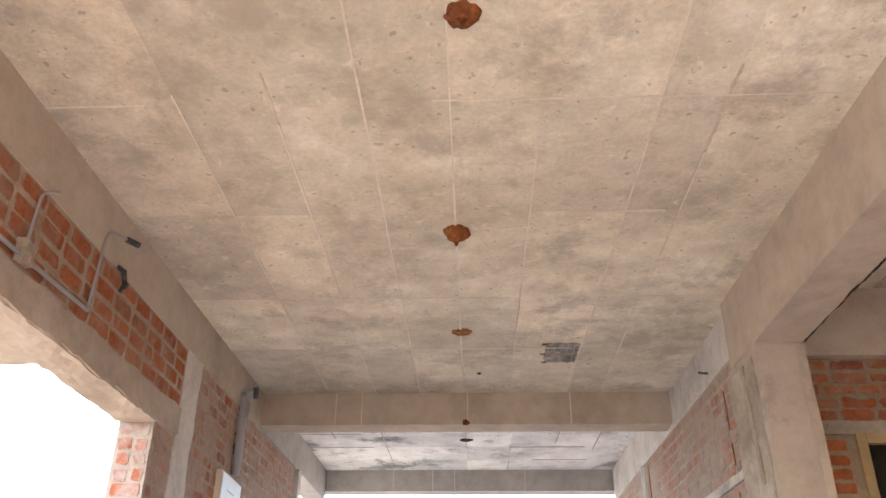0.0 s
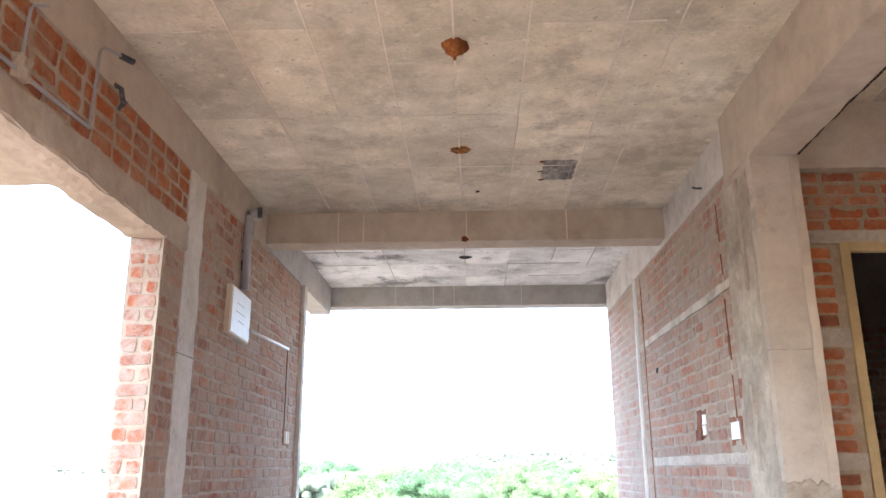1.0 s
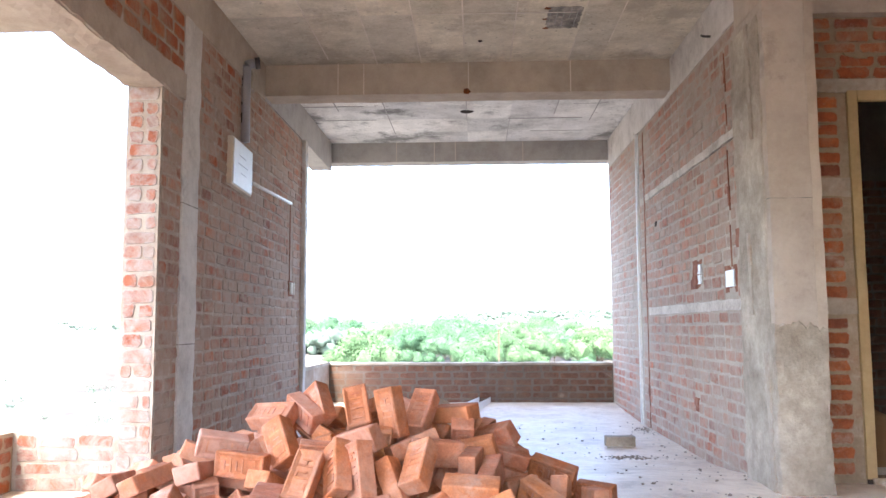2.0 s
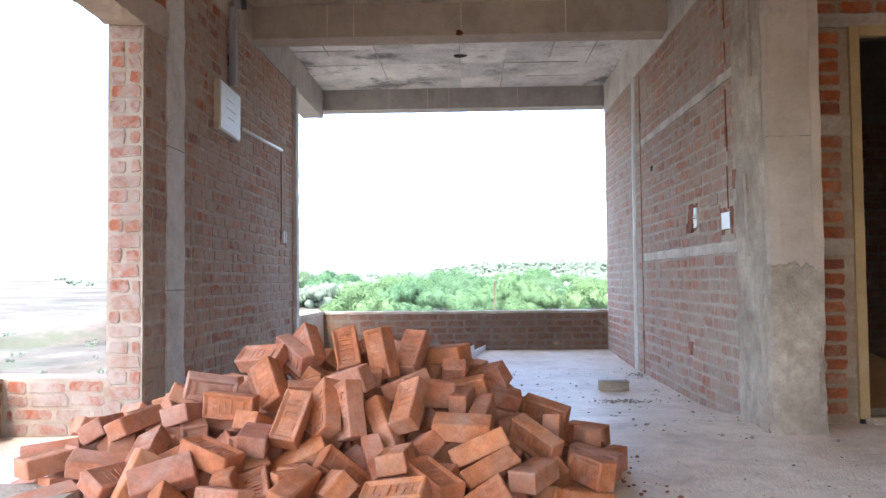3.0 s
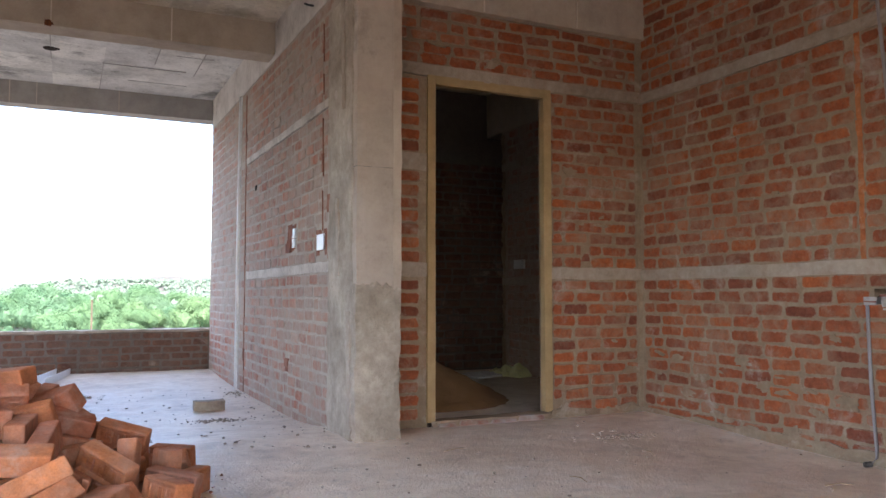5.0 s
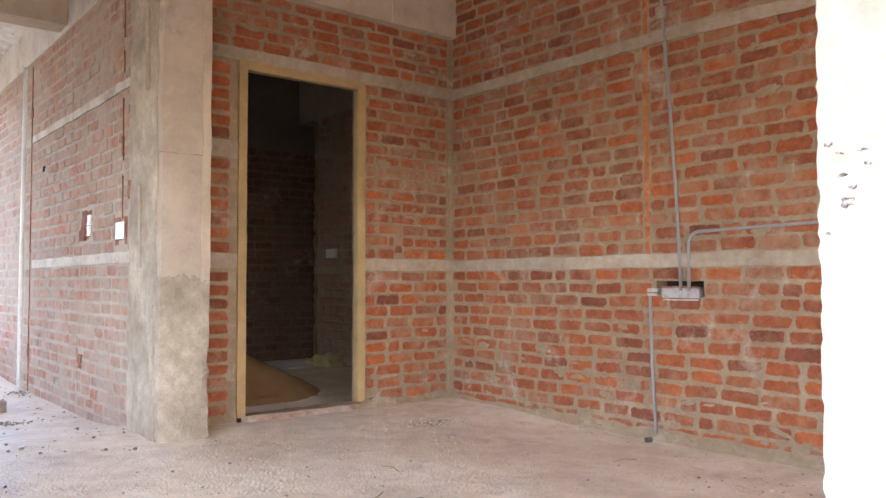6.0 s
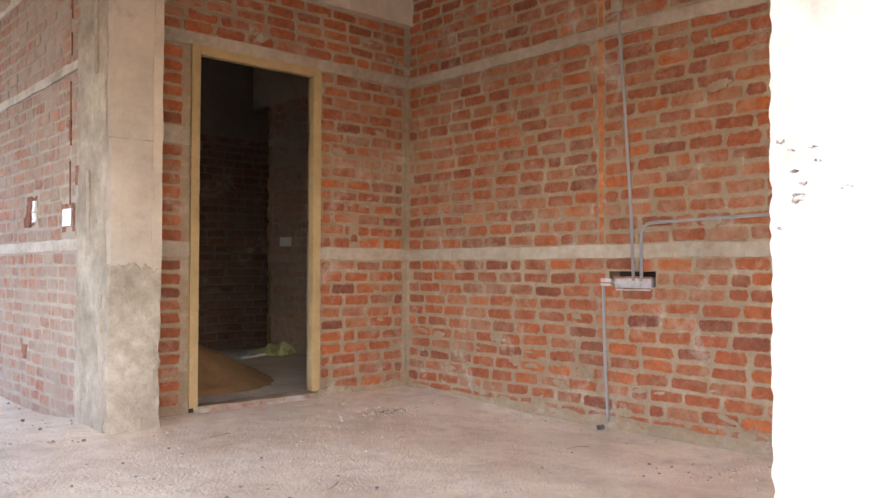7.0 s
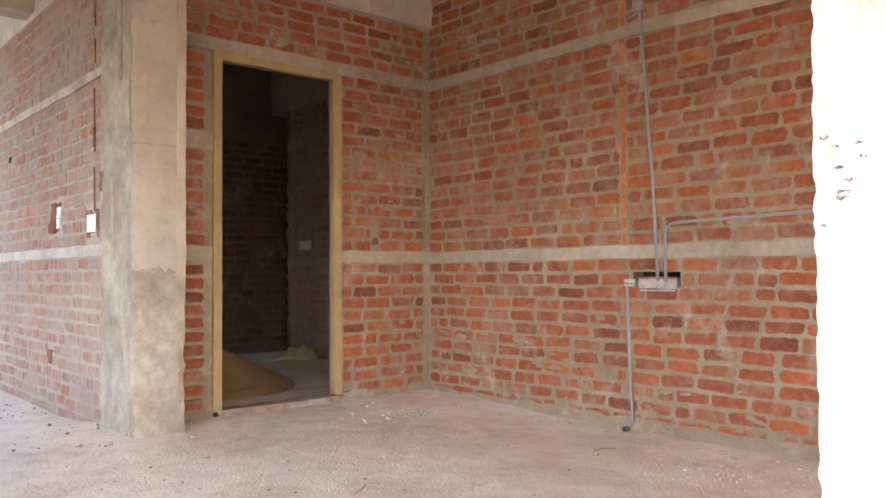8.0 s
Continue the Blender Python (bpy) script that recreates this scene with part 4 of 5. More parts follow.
run = part("conduit_pipe", tube([(XL + 0.014, 3.15, 2.38), (XL + 0.014, 2.8, 2.365), (XL + 0.014, 2.2, 2.35), (XL + 0.014, 1.2, 2.35)], 0.010), m_pvc, smooth=True)
tagged(run, "grey plastic conduit along the top of the lintel", "pipe")
part("mortar_dab", rough_box(XL, XL + 0.04, 2.55, 2.65, 2.33, 2.42, 0.03, 0.008, 71, 0.02), m_band, run)
loop2 = part("conduit_pipe", tube(bend((XL + 0.012, 2.60, 2.38), (XL + 0.012, 2.61, 2.66), (XL + 0.05, 2.66, 2.68), 0.04), 0.007), m_pvc, smooth=True)
tagged(loop2, "short grey conduit stub above the lintel", "pipe")
knot = part("cable_knot", tube([(XL, 3.36, 2.70), (XL + 0.05, 3.33, 2.66), (XL + 0.03, 3.40, 2.63), (XL + 0.06, 3.36, 2.61), (XL + 0.01, 3.42, 2.60)], 0.013), m_black, smooth=True)
tagged(knot, "short knot of black cable hanging from the wall", "cable")


# ---- ceiling fittings ----
def fan_box(x, y, r, drop, seed, mat, label, z=CEIL):
    bm = bmesh.new()
    bmesh.ops.create_icosphere(bm, subdivisions=3, radius=1)
    for v in bm.verts:
        k = 1 + 0.28 * noise.noise(v.co * 2.1 + Vector((seed, 0, 0)))
        v.co = Vector((v.co.x * r * k, v.co.y * r * k, v.co.z * drop * k))
    ob = part("fan_hook_box", bm, mat, smooth=True)
    ob.matrix_basis = pose(x, y, z + 0.006)
    tagged(ob, label, "fan box")
    rim = bmesh.new()
    bmesh.ops.create_cone(rim, segments=20, radius1=r * 0.7, radius2=r * 0.7, depth=0.012, cap_ends=True)
    part("rim", rim, m_dark_hole, ob, "dark broken edge", at=pose(0, 0, -0.006))
    if drop > 0.025:
        part("hook", tube(bend((-r * 0.3, 0, 0), (0, 0, -drop - 0.03), (r * 0.3, 0.01, 0), 0.02), 0.006), m_rust, ob, "rusty steel hook")
    return ob


fan_box(0.157, 2.02, 0.066, 0.03, 1, m_rust, "rust-orange fan box in the concrete ceiling")
fan_box(0.102, 3.53, 0.065, 0.07, 5, m_rust, "orange plastic-wrapped fan box hanging from the ceiling")
fan_box(0.108, 4.90, 0.068, 0.016, 2.4, m_rust, "dark rusted fan box in the concrete ceiling")
fan_box(0.223, 5.72, 0.022, 0.008, 12, m_streak, "small rusty hook plate in the ceiling")
fan_box(0.10, 7.87, 0.075, 0.016, 15, m_dark_hole, "dark fan box in the grey balcony ceiling", 3.02)
patch = new("ceiling_patch")
patch.matrix_basis = pose(0.80, 5.30, CEIL)
structure(patch, "square dark grey mesh-marked patch in the ceiling", "patch")
part("patch_plate", rough_box(-0.12, 0.12, -0.20, 0.20, -0.0015, 0.01, 0.02, 0.0025, 80, 0.03), m_patch, patch)
for i in range(5):
    part("mesh_bar", rough_box(-0.10 + 0.045 * i, -0.096 + 0.045 * i, -0.18 + 0.05 * (i % 3), 0.15 - 0.04 * (i % 2), -0.0035, 0.004, 0.015, 0.006, 150 + i), m_fin_dark, patch)
for k, (x, y, r) in enumerate(((-0.125, -0.17, 0.022), (-0.13, 0.02, 0.014), (-0.11, 0.19, 0.018))):
    part("rust_spot", blot(r, 0.004, 9.0 + k, 0.7, 0.7), m_rust, patch, "" if k else "brown rust spot", at=pose(x, y, 0))

# ---- dark room behind the doorway ----
# the back wall's shade is painted by darker mortar and brick
F_B = wall_frame((-1, 0, 0), (0, -1, 0), (0, 7.5, 0))
# unseen window hole, added and sized to light this room
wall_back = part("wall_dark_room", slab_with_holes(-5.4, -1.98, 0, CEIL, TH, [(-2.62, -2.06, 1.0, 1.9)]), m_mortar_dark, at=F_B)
structure(wall_back, "brick wall darkened for the unlit room's shade, with an added window hole")
F_S = wall_frame((0, 1, 0), (-1, 0, 0), (4.38, 0, 0))
wall_in = part("wall_dark_side", slab_with_holes(YD + 0.105, 7.15, 0, 2.5, TH, []), m_mortar_grey, at=F_S)
structure(wall_in, "brick side wall of the unlit room ending in a mortared edge")
band("lintel_band", wall_in, YD + TH, 7.15, 2.08, 2.15, m_band, 0.012, 91)
band("sill_band", wall_in, YD + TH, 7.15, 0.90, 0.97, m_band, 0.012, 92)
part("edge_render", rough_box(7.10, 7.165, -TH, 0.010, 0, 2.5, 0.04, 0.02, 93, 0.02), m_mortar, wall_in)
cast_beam("beam_dark_room", 4.38, 4.61, YD + TH, 7.5, 2.5, CEIL + 0.02, "cast concrete beam in the unlit room", (), seed=94)
w_end = part("wall_dark_end", box(5.17, 5.4, YD + TH, 7.5, 0, CEIL), m_plaster)
structure(w_end, "plain wall closing the unlit passage")
w_gap = part("wall_dark_near", box(4.611, 5.4, YD, YD + TH, 0, CEIL), m_plaster)
structure(w_gap, "plain wall closing the unlit passage")
F_SO = wall_frame((1, 0, 0), (0, 1, 0), (0, -3.2, 0))
# unseen wall behind the camera; bays added and sized to light the room
wall_south = part("wall_south", slab_with_holes(XL - TH, XW + TH, 0, CEIL + 0.1, TH, [(-1.2, 1.3, 0.0, 2.4), (2.4, 3.4, 0.9, 2.2)]), m_plaster, at=F_SO)
structure(wall_south, "plain rendered wall out of view, its bays opened for light")
sbox = new("switch_box")
sbox.matrix_basis = pose(4.38, 6.80, 1.10)
tagged(sbox, "small pale switch box on the wall of the unlit room", "switch box")
part("back_plate", box(-0.03, 0.0, -0.09, 0.09, -0.045, 0.045, 0.004), m_pvc_white, sbox)


def mound(x, y, r, h, seed, mat, name, label, stretch=1.0):
    bm = bmesh.new()
    n = 30
    g = {}
    for i in range(n + 1):
        for j in range(n + 1):
            u, v = i / n * 2 - 1, j / n * 2 - 1
            d = math.hypot(u, v)
            hh = max(0.0, 1 - d) ** 1.15
            z = h * hh * (1 + 0.25 * noise.noise(Vector((u * 2 + seed, v * 2, 0)))) + (0.02 * noise.noise(Vector((u * 7, v * 7 + seed, 0))) + 0.012 * noise.noise(Vector((u * 19, v * 19 + seed, 0)))) * (d < 1)
            g[i, j] = bm.verts.new((u * r * stretch, v * r, max(z, -0.01) if d < 1 else -0.012))
    for i in range(n):
        for j in range(n):
            bm.faces.new((g[i, j], g[i + 1, j], g[i + 1, j + 1], g[i, j + 1]))
    ob = part(name, bm, mat, smooth=True)
    ob.matrix_basis = pose(x, y, 0.004)
    tagged(ob, label, "heap")
    return ob


mound(2.72, 5.55, 0.68, 0.36, 2, m_sand, "sand_mound", "low heap of brown sand on the dark room floor")


def crumpled(name, x, y, w, d, h, seed, mat, label, cat):
    bm = bmesh.new()
    n = 16
    g = {}
    for i in range(n + 1):
        for j in range(n + 1):
            u, v = i / n - 0.5, j / n - 0.5
            e = max(0.0, 1 - (2 * max(abs(u), abs(v))) ** 4)
            z = 0.012 + h * e * (0.5 + 0.5 * noise.noise(Vector((u * 5 + seed, v * 5, 0)))) + 0.02 * abs(noise.noise(Vector((u * 13, v * 13, seed))))
            g[i, j] = bm.verts.new((u * w * (1 + 0.2 * noise.noise(Vector((v * 4, seed, 0)))), v * d * (1 + 0.2 * noise.noise(Vector((u * 4, seed, 3)))), z))
    for i in range(n):
        for j in range(n):
            bm.faces.new((g[i, j], g[i + 1, j], g[i + 1, j + 1], g[i, j + 1]))
    ext = bmesh.ops.extrude_face_region(bm, geom=list(bm.faces))
    for v in ext["geom"]:
        if isinstance(v, bmesh.types.BMVert):
            v.co.z = 0.0
    bmesh.ops.recalc_face_normals(bm, faces=bm.faces)
    ob = part(name, bm, mat)
    ob.matrix_basis = pose(x, y, floor_z(x, y) + 0.005, 0, 0, 20)
    tagged(ob, label, cat)
    return ob


crumpled("plastic_sheet", 4.28, 6.78, 0.34, 0.42, 0.13, 3, m_sheet, "crumpled yellow-green plastic sheet lying on the floor", "sheet")
crumpled("paper_sack", 3.96, 6.85, 0.5, 0.35, 0.03, 9, m_board, "flattened white paper sack on the dark room floor", "sack")
mound(-0.08, 3.98, 0.80, 0.50, 7, m_clod, "cement_heap", "grey dusty heap of mortar behind the loose bricks")

rust = part("rust_stain", blot(0.03, 0.004, 3.3, 0.8), m_rust)
rust.matrix_basis = pose(0.115, 6.192, 2.728, -90, 0, 0)
structure(rust, "rusty tie-wire stain at the foot of the beam", "stain")

# ---- loose things on the hall floor ----
blk = part("concrete_block", rough_box(1.17, 1.40, 6.22, 6.33, -0.087, -0.013, 0.02, 0.003, 100, 0.006), m_render)
tagged(blk, "single grey cement-covered brick lying on the floor", "brick")
plank = new("white_trunking")
plank.matrix_basis = pose(0.17, 8.65, floor_z(0.17, 8.65) + 0.008, 0.3, 0, 78.5)
tagged(plank, "white plastic trunking offcut lying on the balcony floor", "trunking")
part("base", box(-0.52, 0.52, -0.07, 0.07, 0, 0.012, 0.002), m_board, plank)
part("side_wall", box(-0.52, 0.52, -0.07, -0.062, 0.012, 0.07), m_board, plank)
part("side_wall", box(-0.52, 0.52, 0.062, 0.07, 0.012, 0.07), m_board, plank)


def crumbs(name, spots, count, lo, hi, mat, label, seed):
    rng = random.Random(seed)
    vs, fs = [], []
    base = bmesh.new()
    bmesh.ops.create_icosphere(base, subdivisions=1, radius=1)
    pts = [v.co.copy() for v in base.verts]
    tri = [tuple(v.index for v in f.verts) for f in base.faces]
    base.free()
    for _ in range(count):
        x, y, sx, sy = rng.choice(spots)
        cx, cy = rng.gauss(x, sx), rng.gauss(y, sy)
        r = rng.uniform(lo, hi) * rng.uniform(0.5, 1)
        k = len(vs)
        sq = rng.uniform(0.4, 0.8)
        ground_z = floor_z(cx, cy)
        for p in pts:
            w = r * rng.uniform(0.75, 1.2)
            vs.append((cx + p.x * w * rng.uniform(0.9, 1.2), cy + p.y * w, max(-0.004, (p.z * sq + 0.45) * w) + ground_z))
        fs += [tuple(i + k for i in t) for t in tri]
    me = bpy.data.meshes.new(name)
    me.from_pydata(vs, [], fs)
    me.materials.append(mat)
    ob = new(name, me)
    tagged(ob, label, "rubble", kind="stuff")


crumbs("mortar_crumbs", [(1.22, 5.70, 0.13, 0.05), (1.26, 5.66, 0.10, 0.035), (1.2, 5.72, 0.10, 0.03), (0.9, 6.8, 0.4, 0.7), (1.58, 6.2, 0.09, 0.8), (0.43, 7.43, 0.07, 0.10), (0.43, 7.43, 0.04, 0.05), (1.66, 7.2, 0.05, 0.10), (1.3, 4.4, 0.3, 0.5)], 430, 0.003, 0.014, m_clod,
       "scattered dark crumbs of dry mortar on the floor", 3)
crumbs("mortar_crumbs", [(2.4, 3.3, 0.8, 0.7), (3.2, 3.65, 0.16, 0.06), (3.12, 3.6, 0.10, 0.04), (3.2, 3.66, 0.12, 0.05), (3.42, 1.75, 0.12, 0.12), (3.7, 2.0, 0.1, 0.9), (1.4, 3.2, 0.4, 0.6), (1.9, 2.2, 0.5, 0.4)], 320, 0.003, 0.011, m_clod,
       "scattered fine crumbs of mortar near the door", 4)
crumbs("brick_chips", [(-0.3, 3.0, 0.7, 0.5), (0.65, 3.3, 0.2, 0.3)], 170, 0.003, 0.012, m_cut, "red brick chips scattered round the heap", 6)
srng = random.Random(9)
for x, y in ((2.25, 2.75), (2.9, 3.1), (1.9, 2.45), (3.35, 2.35), (2.0, 3.6)):
    a = srng.uniform(0, 3)
    st = part("straw", tube([(x, y, floor_z(x, y) + 0.012), (x + 0.06 * math.cos(a), y + 0.06 * math.sin(a), floor_z(x, y) + 0.018), (x + 0.13 * math.cos(a + 0.2), y + 0.13 * math.sin(a + 0.2), floor_z(x, y) + 0.012)], 0.0022, 5), m_wood)
    tagged(st, "pale straw lying on the dusty floor", "straw", "straws")


# ---- heap of loose bricks ----
LB = (0.198, 0.096, 0.068)


def loose_mesh(seed):
    """A fired brick with worn edges and a shallow frog on one broad face."""
    rng = random.Random(seed)
    bm = bmesh.new()
    add_box(bm, -LB[0] / 2, LB[0] / 2, -LB[1] / 2, LB[1] / 2, -LB[2] / 2, LB[2] / 2)
    bmesh.ops.bevel(bm, geom=list(bm.edges), offset=0.0065, segments=2, affect='EDGES', profile=0.5)
    for v in bm.verts:
        v.co += noise.noise_vector(v.co * 22 + Vector((seed * 3.1, 0, 0))) * 0.004
    top = [f for f in bm.faces if f.normal.z > 0.9 and f.calc_area() > 0.01]
    if top:
        r = bmesh.ops.inset_region(bm, faces=top, thickness=0.018)
        bmesh.ops.translate(bm, verts=list({v for f in top for v in f.verts}), vec=(0, 0, -0.008))
        # raised bars in the frog
        for i in range(3):
            x = -0.048 + 0.048 * i
            z0, z1 = LB[2] / 2 - 0.014, LB[2] / 2 - 0.005
            add_box(bm, x - 0.016, x - 0.009, -0.025, 0.025, z0, z1)
            add_box(bm, x - 0.008, x + 0.014, (-0.025, 0.018, -0.004)[i], (-0.018, 0.025, 0.003)[i], z0, z1)
            if i:
                add_box(bm, x + 0.008, x + 0.014, -0.017, 0.017, z0, z1)
    return mesh_of("loose_brick", bm, m_brick_loose)


loose = [loose_mesh(s) for s in range(6)]


def heap_height(x, y):
    """The heap's outline, in metres."""
    dx = (x + 0.22) / (1.42 if x < -0.22 else 1.02)
    dy = (y - 3.30) / (1.15 if y < 3.30 else 0.80)
    r = math.hypot(dx, dy)
    h = 0.56 * max(0.0, 1 - r) ** 0.9
    return h * (1 + 0.12 * math.sin(x * 6.1) * math.cos(y * 5.3))


# bricks that lie on top of the heap: x, y, z and the turns about x, y, z in degrees
ON_TOP = [
    (-0.580, 3.039, 0.399, -58, -45, 124), (-0.432, 2.751, 0.319, 13, -48, 74), (-0.320, 2.791, 0.345, -64, -50, 100), (-0.239, 2.775, 0.343, -76, -70, 116),
    (-0.704, 2.950, 0.330, -88, -4, 170), (-0.675, 3.283, 0.474, -37, 4, 160), (-0.546, 3.297, 0.485, -99, -24, 139), (-0.492, 3.331, 0.512, -64, -40, 117),
    (-0.306, 3.174, 0.513, -17, -46, 109), (-0.164, 3.122, 0.505, -105, -78, 162), (-0.056, 3.235, 0.495, 1, -44, 71), (-0.037, 2.834, 0.350, -25, -39, 80),
    (0.413, 2.928, 0.209, -103, -25, 142), (0.641, 3.036, 0.105, -88, -8, 148), (0.735, 3.85, 0.052, -97, -1, 145), (0.492, 3.397, 0.230, -107, -15, 160),
]


def block_span(R, half, GX, GY):
    """Where upright lines through the cells enter and leave a turned block."""
    near, far = np.full(GX.shape, -9.0), np.full(GX.shape, 9.0)
    for a in range(3):
        o = R[0, a] * GX + R[1, a] * GY
        d = R[2, a]
        if abs(d) < 1e-4:
            out = np.abs(o) > half[a]
            near[out], far[out] = 9, -9
            continue
        t1, t2 = (-half[a] - o) / d, (half[a] - o) / d
        near, far = np.maximum(near, np.minimum(t1, t2)), np.minimum(far, np.maximum(t1, t2))
    return near, far


def pile_bricks():
    rng = random.Random(21)
    cell = 0.016
    x0, y0 = -1.9, 1.7
    nx, ny = int(3.4 / cell), int(3.4 / cell)
    ground = np.zeros((nx, ny))
    done = 0
    fails = 0
    half = np.array(LB) / 2
    roof = np.full((nx, ny), 9.0)
    for x, y, z, rx, ry, rz in ON_TOP:
        m = pose(x, y, z, rx, ry, rz)
        gx, gy = np.meshgrid((np.arange(nx) + 0.5) * cell + x0 - x, (np.arange(ny) + 0.5) * cell + y0 - y, indexing="ij")
        near, far = block_span(np.array(m.to_3x3()), half, gx, gy)
        roof = np.where(far > near, np.minimum(roof, near + z), roof)
        ob = new("loose_brick", loose[rng.randrange(6)])
        ob.matrix_basis = m
        tagged(ob, "loose orange-red fired brick lying in a heap", "brick", "bricks in the heap")
    while done < 430 and fails < 2500:
        x, y = rng.uniform(-1.42, 1.0), rng.uniform(2.1, 4.2)
        want = heap_height(x, y) - (0.075 if any((x - b[0]) ** 2 + (y + 0.06 - b[1]) ** 2 < 0.035 for b in ON_TOP) else 0.0)
        i, j = int((x - x0) / cell), int((y - y0) / cell)
        if want < 0.03 or ground[i, j] > want - 0.045:
            fails += 1
            continue
        best = None
        for _ in range(16):
            kind = rng.random()
            tilt = rng.gauss(0, 30), rng.gauss(0, 30)
            flip = rng.choice((0, 90, 90, 180))
            end = rng.choice((35, 50, 65, 80)) if kind > 0.5 else 0
            rot = (Euler((radians(tilt[0] + flip), radians(tilt[1] + end), radians(rng.uniform(0, 360))))).to_matrix()
            R = np.array(rot)
            ext = np.abs(R) @ half
            i0, i1 = int((x - ext[0] - x0) / cell), int((x + ext[0] - x0) / cell) + 1
            j0, j1 = int((y - ext[1] - y0) / cell), int((y + ext[1] - y0) / cell) + 1
            if i0 < 0 or j0 < 0 or i1 >= nx or j1 >= ny:
                continue
            gx = (np.arange(i0, i1) + 0.5) * cell + x0 - x
            gy = (np.arange(j0, j1) + 0.5) * cell + y0 - y
            GX, GY = np.meshgrid(gx, gy, indexing="ij")
            near, far = block_span(R, half, GX, GY)
            inside = far > near
            if not inside.any():
                continue
            g = ground[i0:i1, j0:j1]
            z = max(float(np.quantile((g - near)[inside], 0.93)), float(-near[inside].min()))
            if float((far + z - roof[i0:i1, j0:j1])[inside].max()) > 0.012:
                continue
            gaps = near + z - g
            gap = float(gaps[inside].mean())
            touch = inside & (gaps < 0.02)
            if z > 0.06 and (touch.sum() < 0.12 * inside.sum() or abs(float(GX[touch].mean())) > 0.045 or abs(float(GY[touch].mean())) > 0.045):
                continue
            over = max(0.0, z + float(far[inside].max()) - want - 0.03)
            if over > 0.09:
                continue
            score = 0.45 * gap + 0.3 * z + over
            if best is None or score < best[0]:
                best = (score, z, rot.copy(), (i0, i1, j0, j1), inside, far)
        if best is None:
            fails += 1
            continue
        _, z, rot, (i0, i1, j0, j1), inside, far = best
        g = ground[i0:i1, j0:j1]
        g[inside] = np.maximum(g[inside], (far + z)[inside])
        ob = new("loose_brick", loose[rng.randrange(6)])
        ob.matrix_basis = Matrix.Translation((x, y, z + 0.004)) @ rot.to_4x4()
        tagged(ob, "loose orange-red fired brick lying in a heap", "brick", "bricks in the heap")
        done += 1


pile_bricks()
ledge = part("concrete_ledge", rough_box(XL + 0.01, -1.12, 1.9, 2.75, 0.0, 0.10, 0.05, 0.008, 110, 0.012), m_render)
tagged(ledge, "low dusty cement ledge beside the heap of bricks", "ledge")


# ---- outdoors ----
GROUND = -7.2


def land_height(x, y):
    d = math.hypot(x, y)
    z = GROUND + 1.2 * noise.noise(Vector((x * 0.012, y * 0.012, 0))) + 0.35 * noise.noise(Vector((x * 0.07, y * 0.07, 4)))
    far = max(0.0, (d - 350) / 900)
    z += 34 * (0.35 + 0.75 * ease(math.degrees(math.atan2(x, y)), -6, 4)) * min(far, 1.6) * (0.75 + 0.5 * noise.noise(Vector((x * 0.0022, y * 0.0022, 7))))
    return z if d > 25 else GROUND


def land():
    bm = bmesh.new()
    rings = [0.0, 8, 14, 20] + [26 * 1.105 ** k for k in range(52)]
    segs = 120
    prev = None
    c = bm.verts.new((0, 0, GROUND))
    for r in rings[1:]:
        cur = [bm.verts.new((r * math.sin(2 * math.pi * k / segs), r * math.cos(2 * math.pi * k / segs),
                             land_height(r * math.sin(2 * math.pi * k / segs), r * math.cos(2 * math.pi * k / segs)))) for k in range(segs)]
        for k in range(segs):
            if prev is None:
                bm.faces.new((c, cur[(k + 1) % segs], cur[k]))
            else:
                bm.faces.new((prev[k], prev[(k + 1) % segs], cur[(k + 1) % segs], cur[k]))
        prev = cur
    bmesh.ops.recalc_face_normals(bm, faces=bm.faces)
    return bm


ground = part("ground", land(), m_earth, smooth=True)
structure(ground, "dry pale earth with patches of scrub reaching to low hills", "ground")


ball = bmesh.new()
bmesh.ops.create_icosphere(ball, subdivisions=2, radius=1)
BALL_POINTS = [v.co.copy() for v in ball.verts]
BALL_FACES = [tuple(v.index for v in f.verts) for f in ball.faces]
ball.free()


def crown_data(seed, width, height, leaves, size):
    """Small leaf sprays on the surface of several lumps, uneven and open."""
    rng = random.Random(seed)
    lumps = []
    for _ in range(18):
        a, q = rng.uniform(0, 6.283), math.sqrt(rng.random()) * 0.38
        lumps.append((Vector((math.cos(a) * q * width, math.sin(a) * q * width, height * (0.80 - 1.9 * q * q + rng.uniform(-0.14, 0.06)))), width * rng.uniform(0.10, 0.17)))
    vs, fs = [], []
    for c, r in lumps:
        add_clump(vs, fs, c, r, seed + c.x)
    for _ in range(leaves):
        c, r = rng.choice(lumps)
        d = Vector((rng.gauss(0, 1), rng.gauss(0, 1), rng.gauss(0.25, 0.9))).normalized()
        p = c + d * r * rng.uniform(0.72, 1.08)
        n = (d + Vector((rng.gauss(0, 0.17), rng.gauss(0, 0.17), rng.gauss(0.05, 0.17)))).normalized()
        a = n.cross(Vector((rng.gauss(0, 1), rng.gauss(0, 1), rng.gauss(0, 1)))).normalized()
        b = n.cross(a)
        s = size * rng.uniform(0.6, 1.3)
        k = len(vs)
        vs += [p - a * s, p + b * s * 0.55 + n * s * 0.15, p + a * s, p - b * s * 0.55 + n * s * 0.15]
        fs.append((k, k + 1, k + 2, k + 3))
    return vs, fs


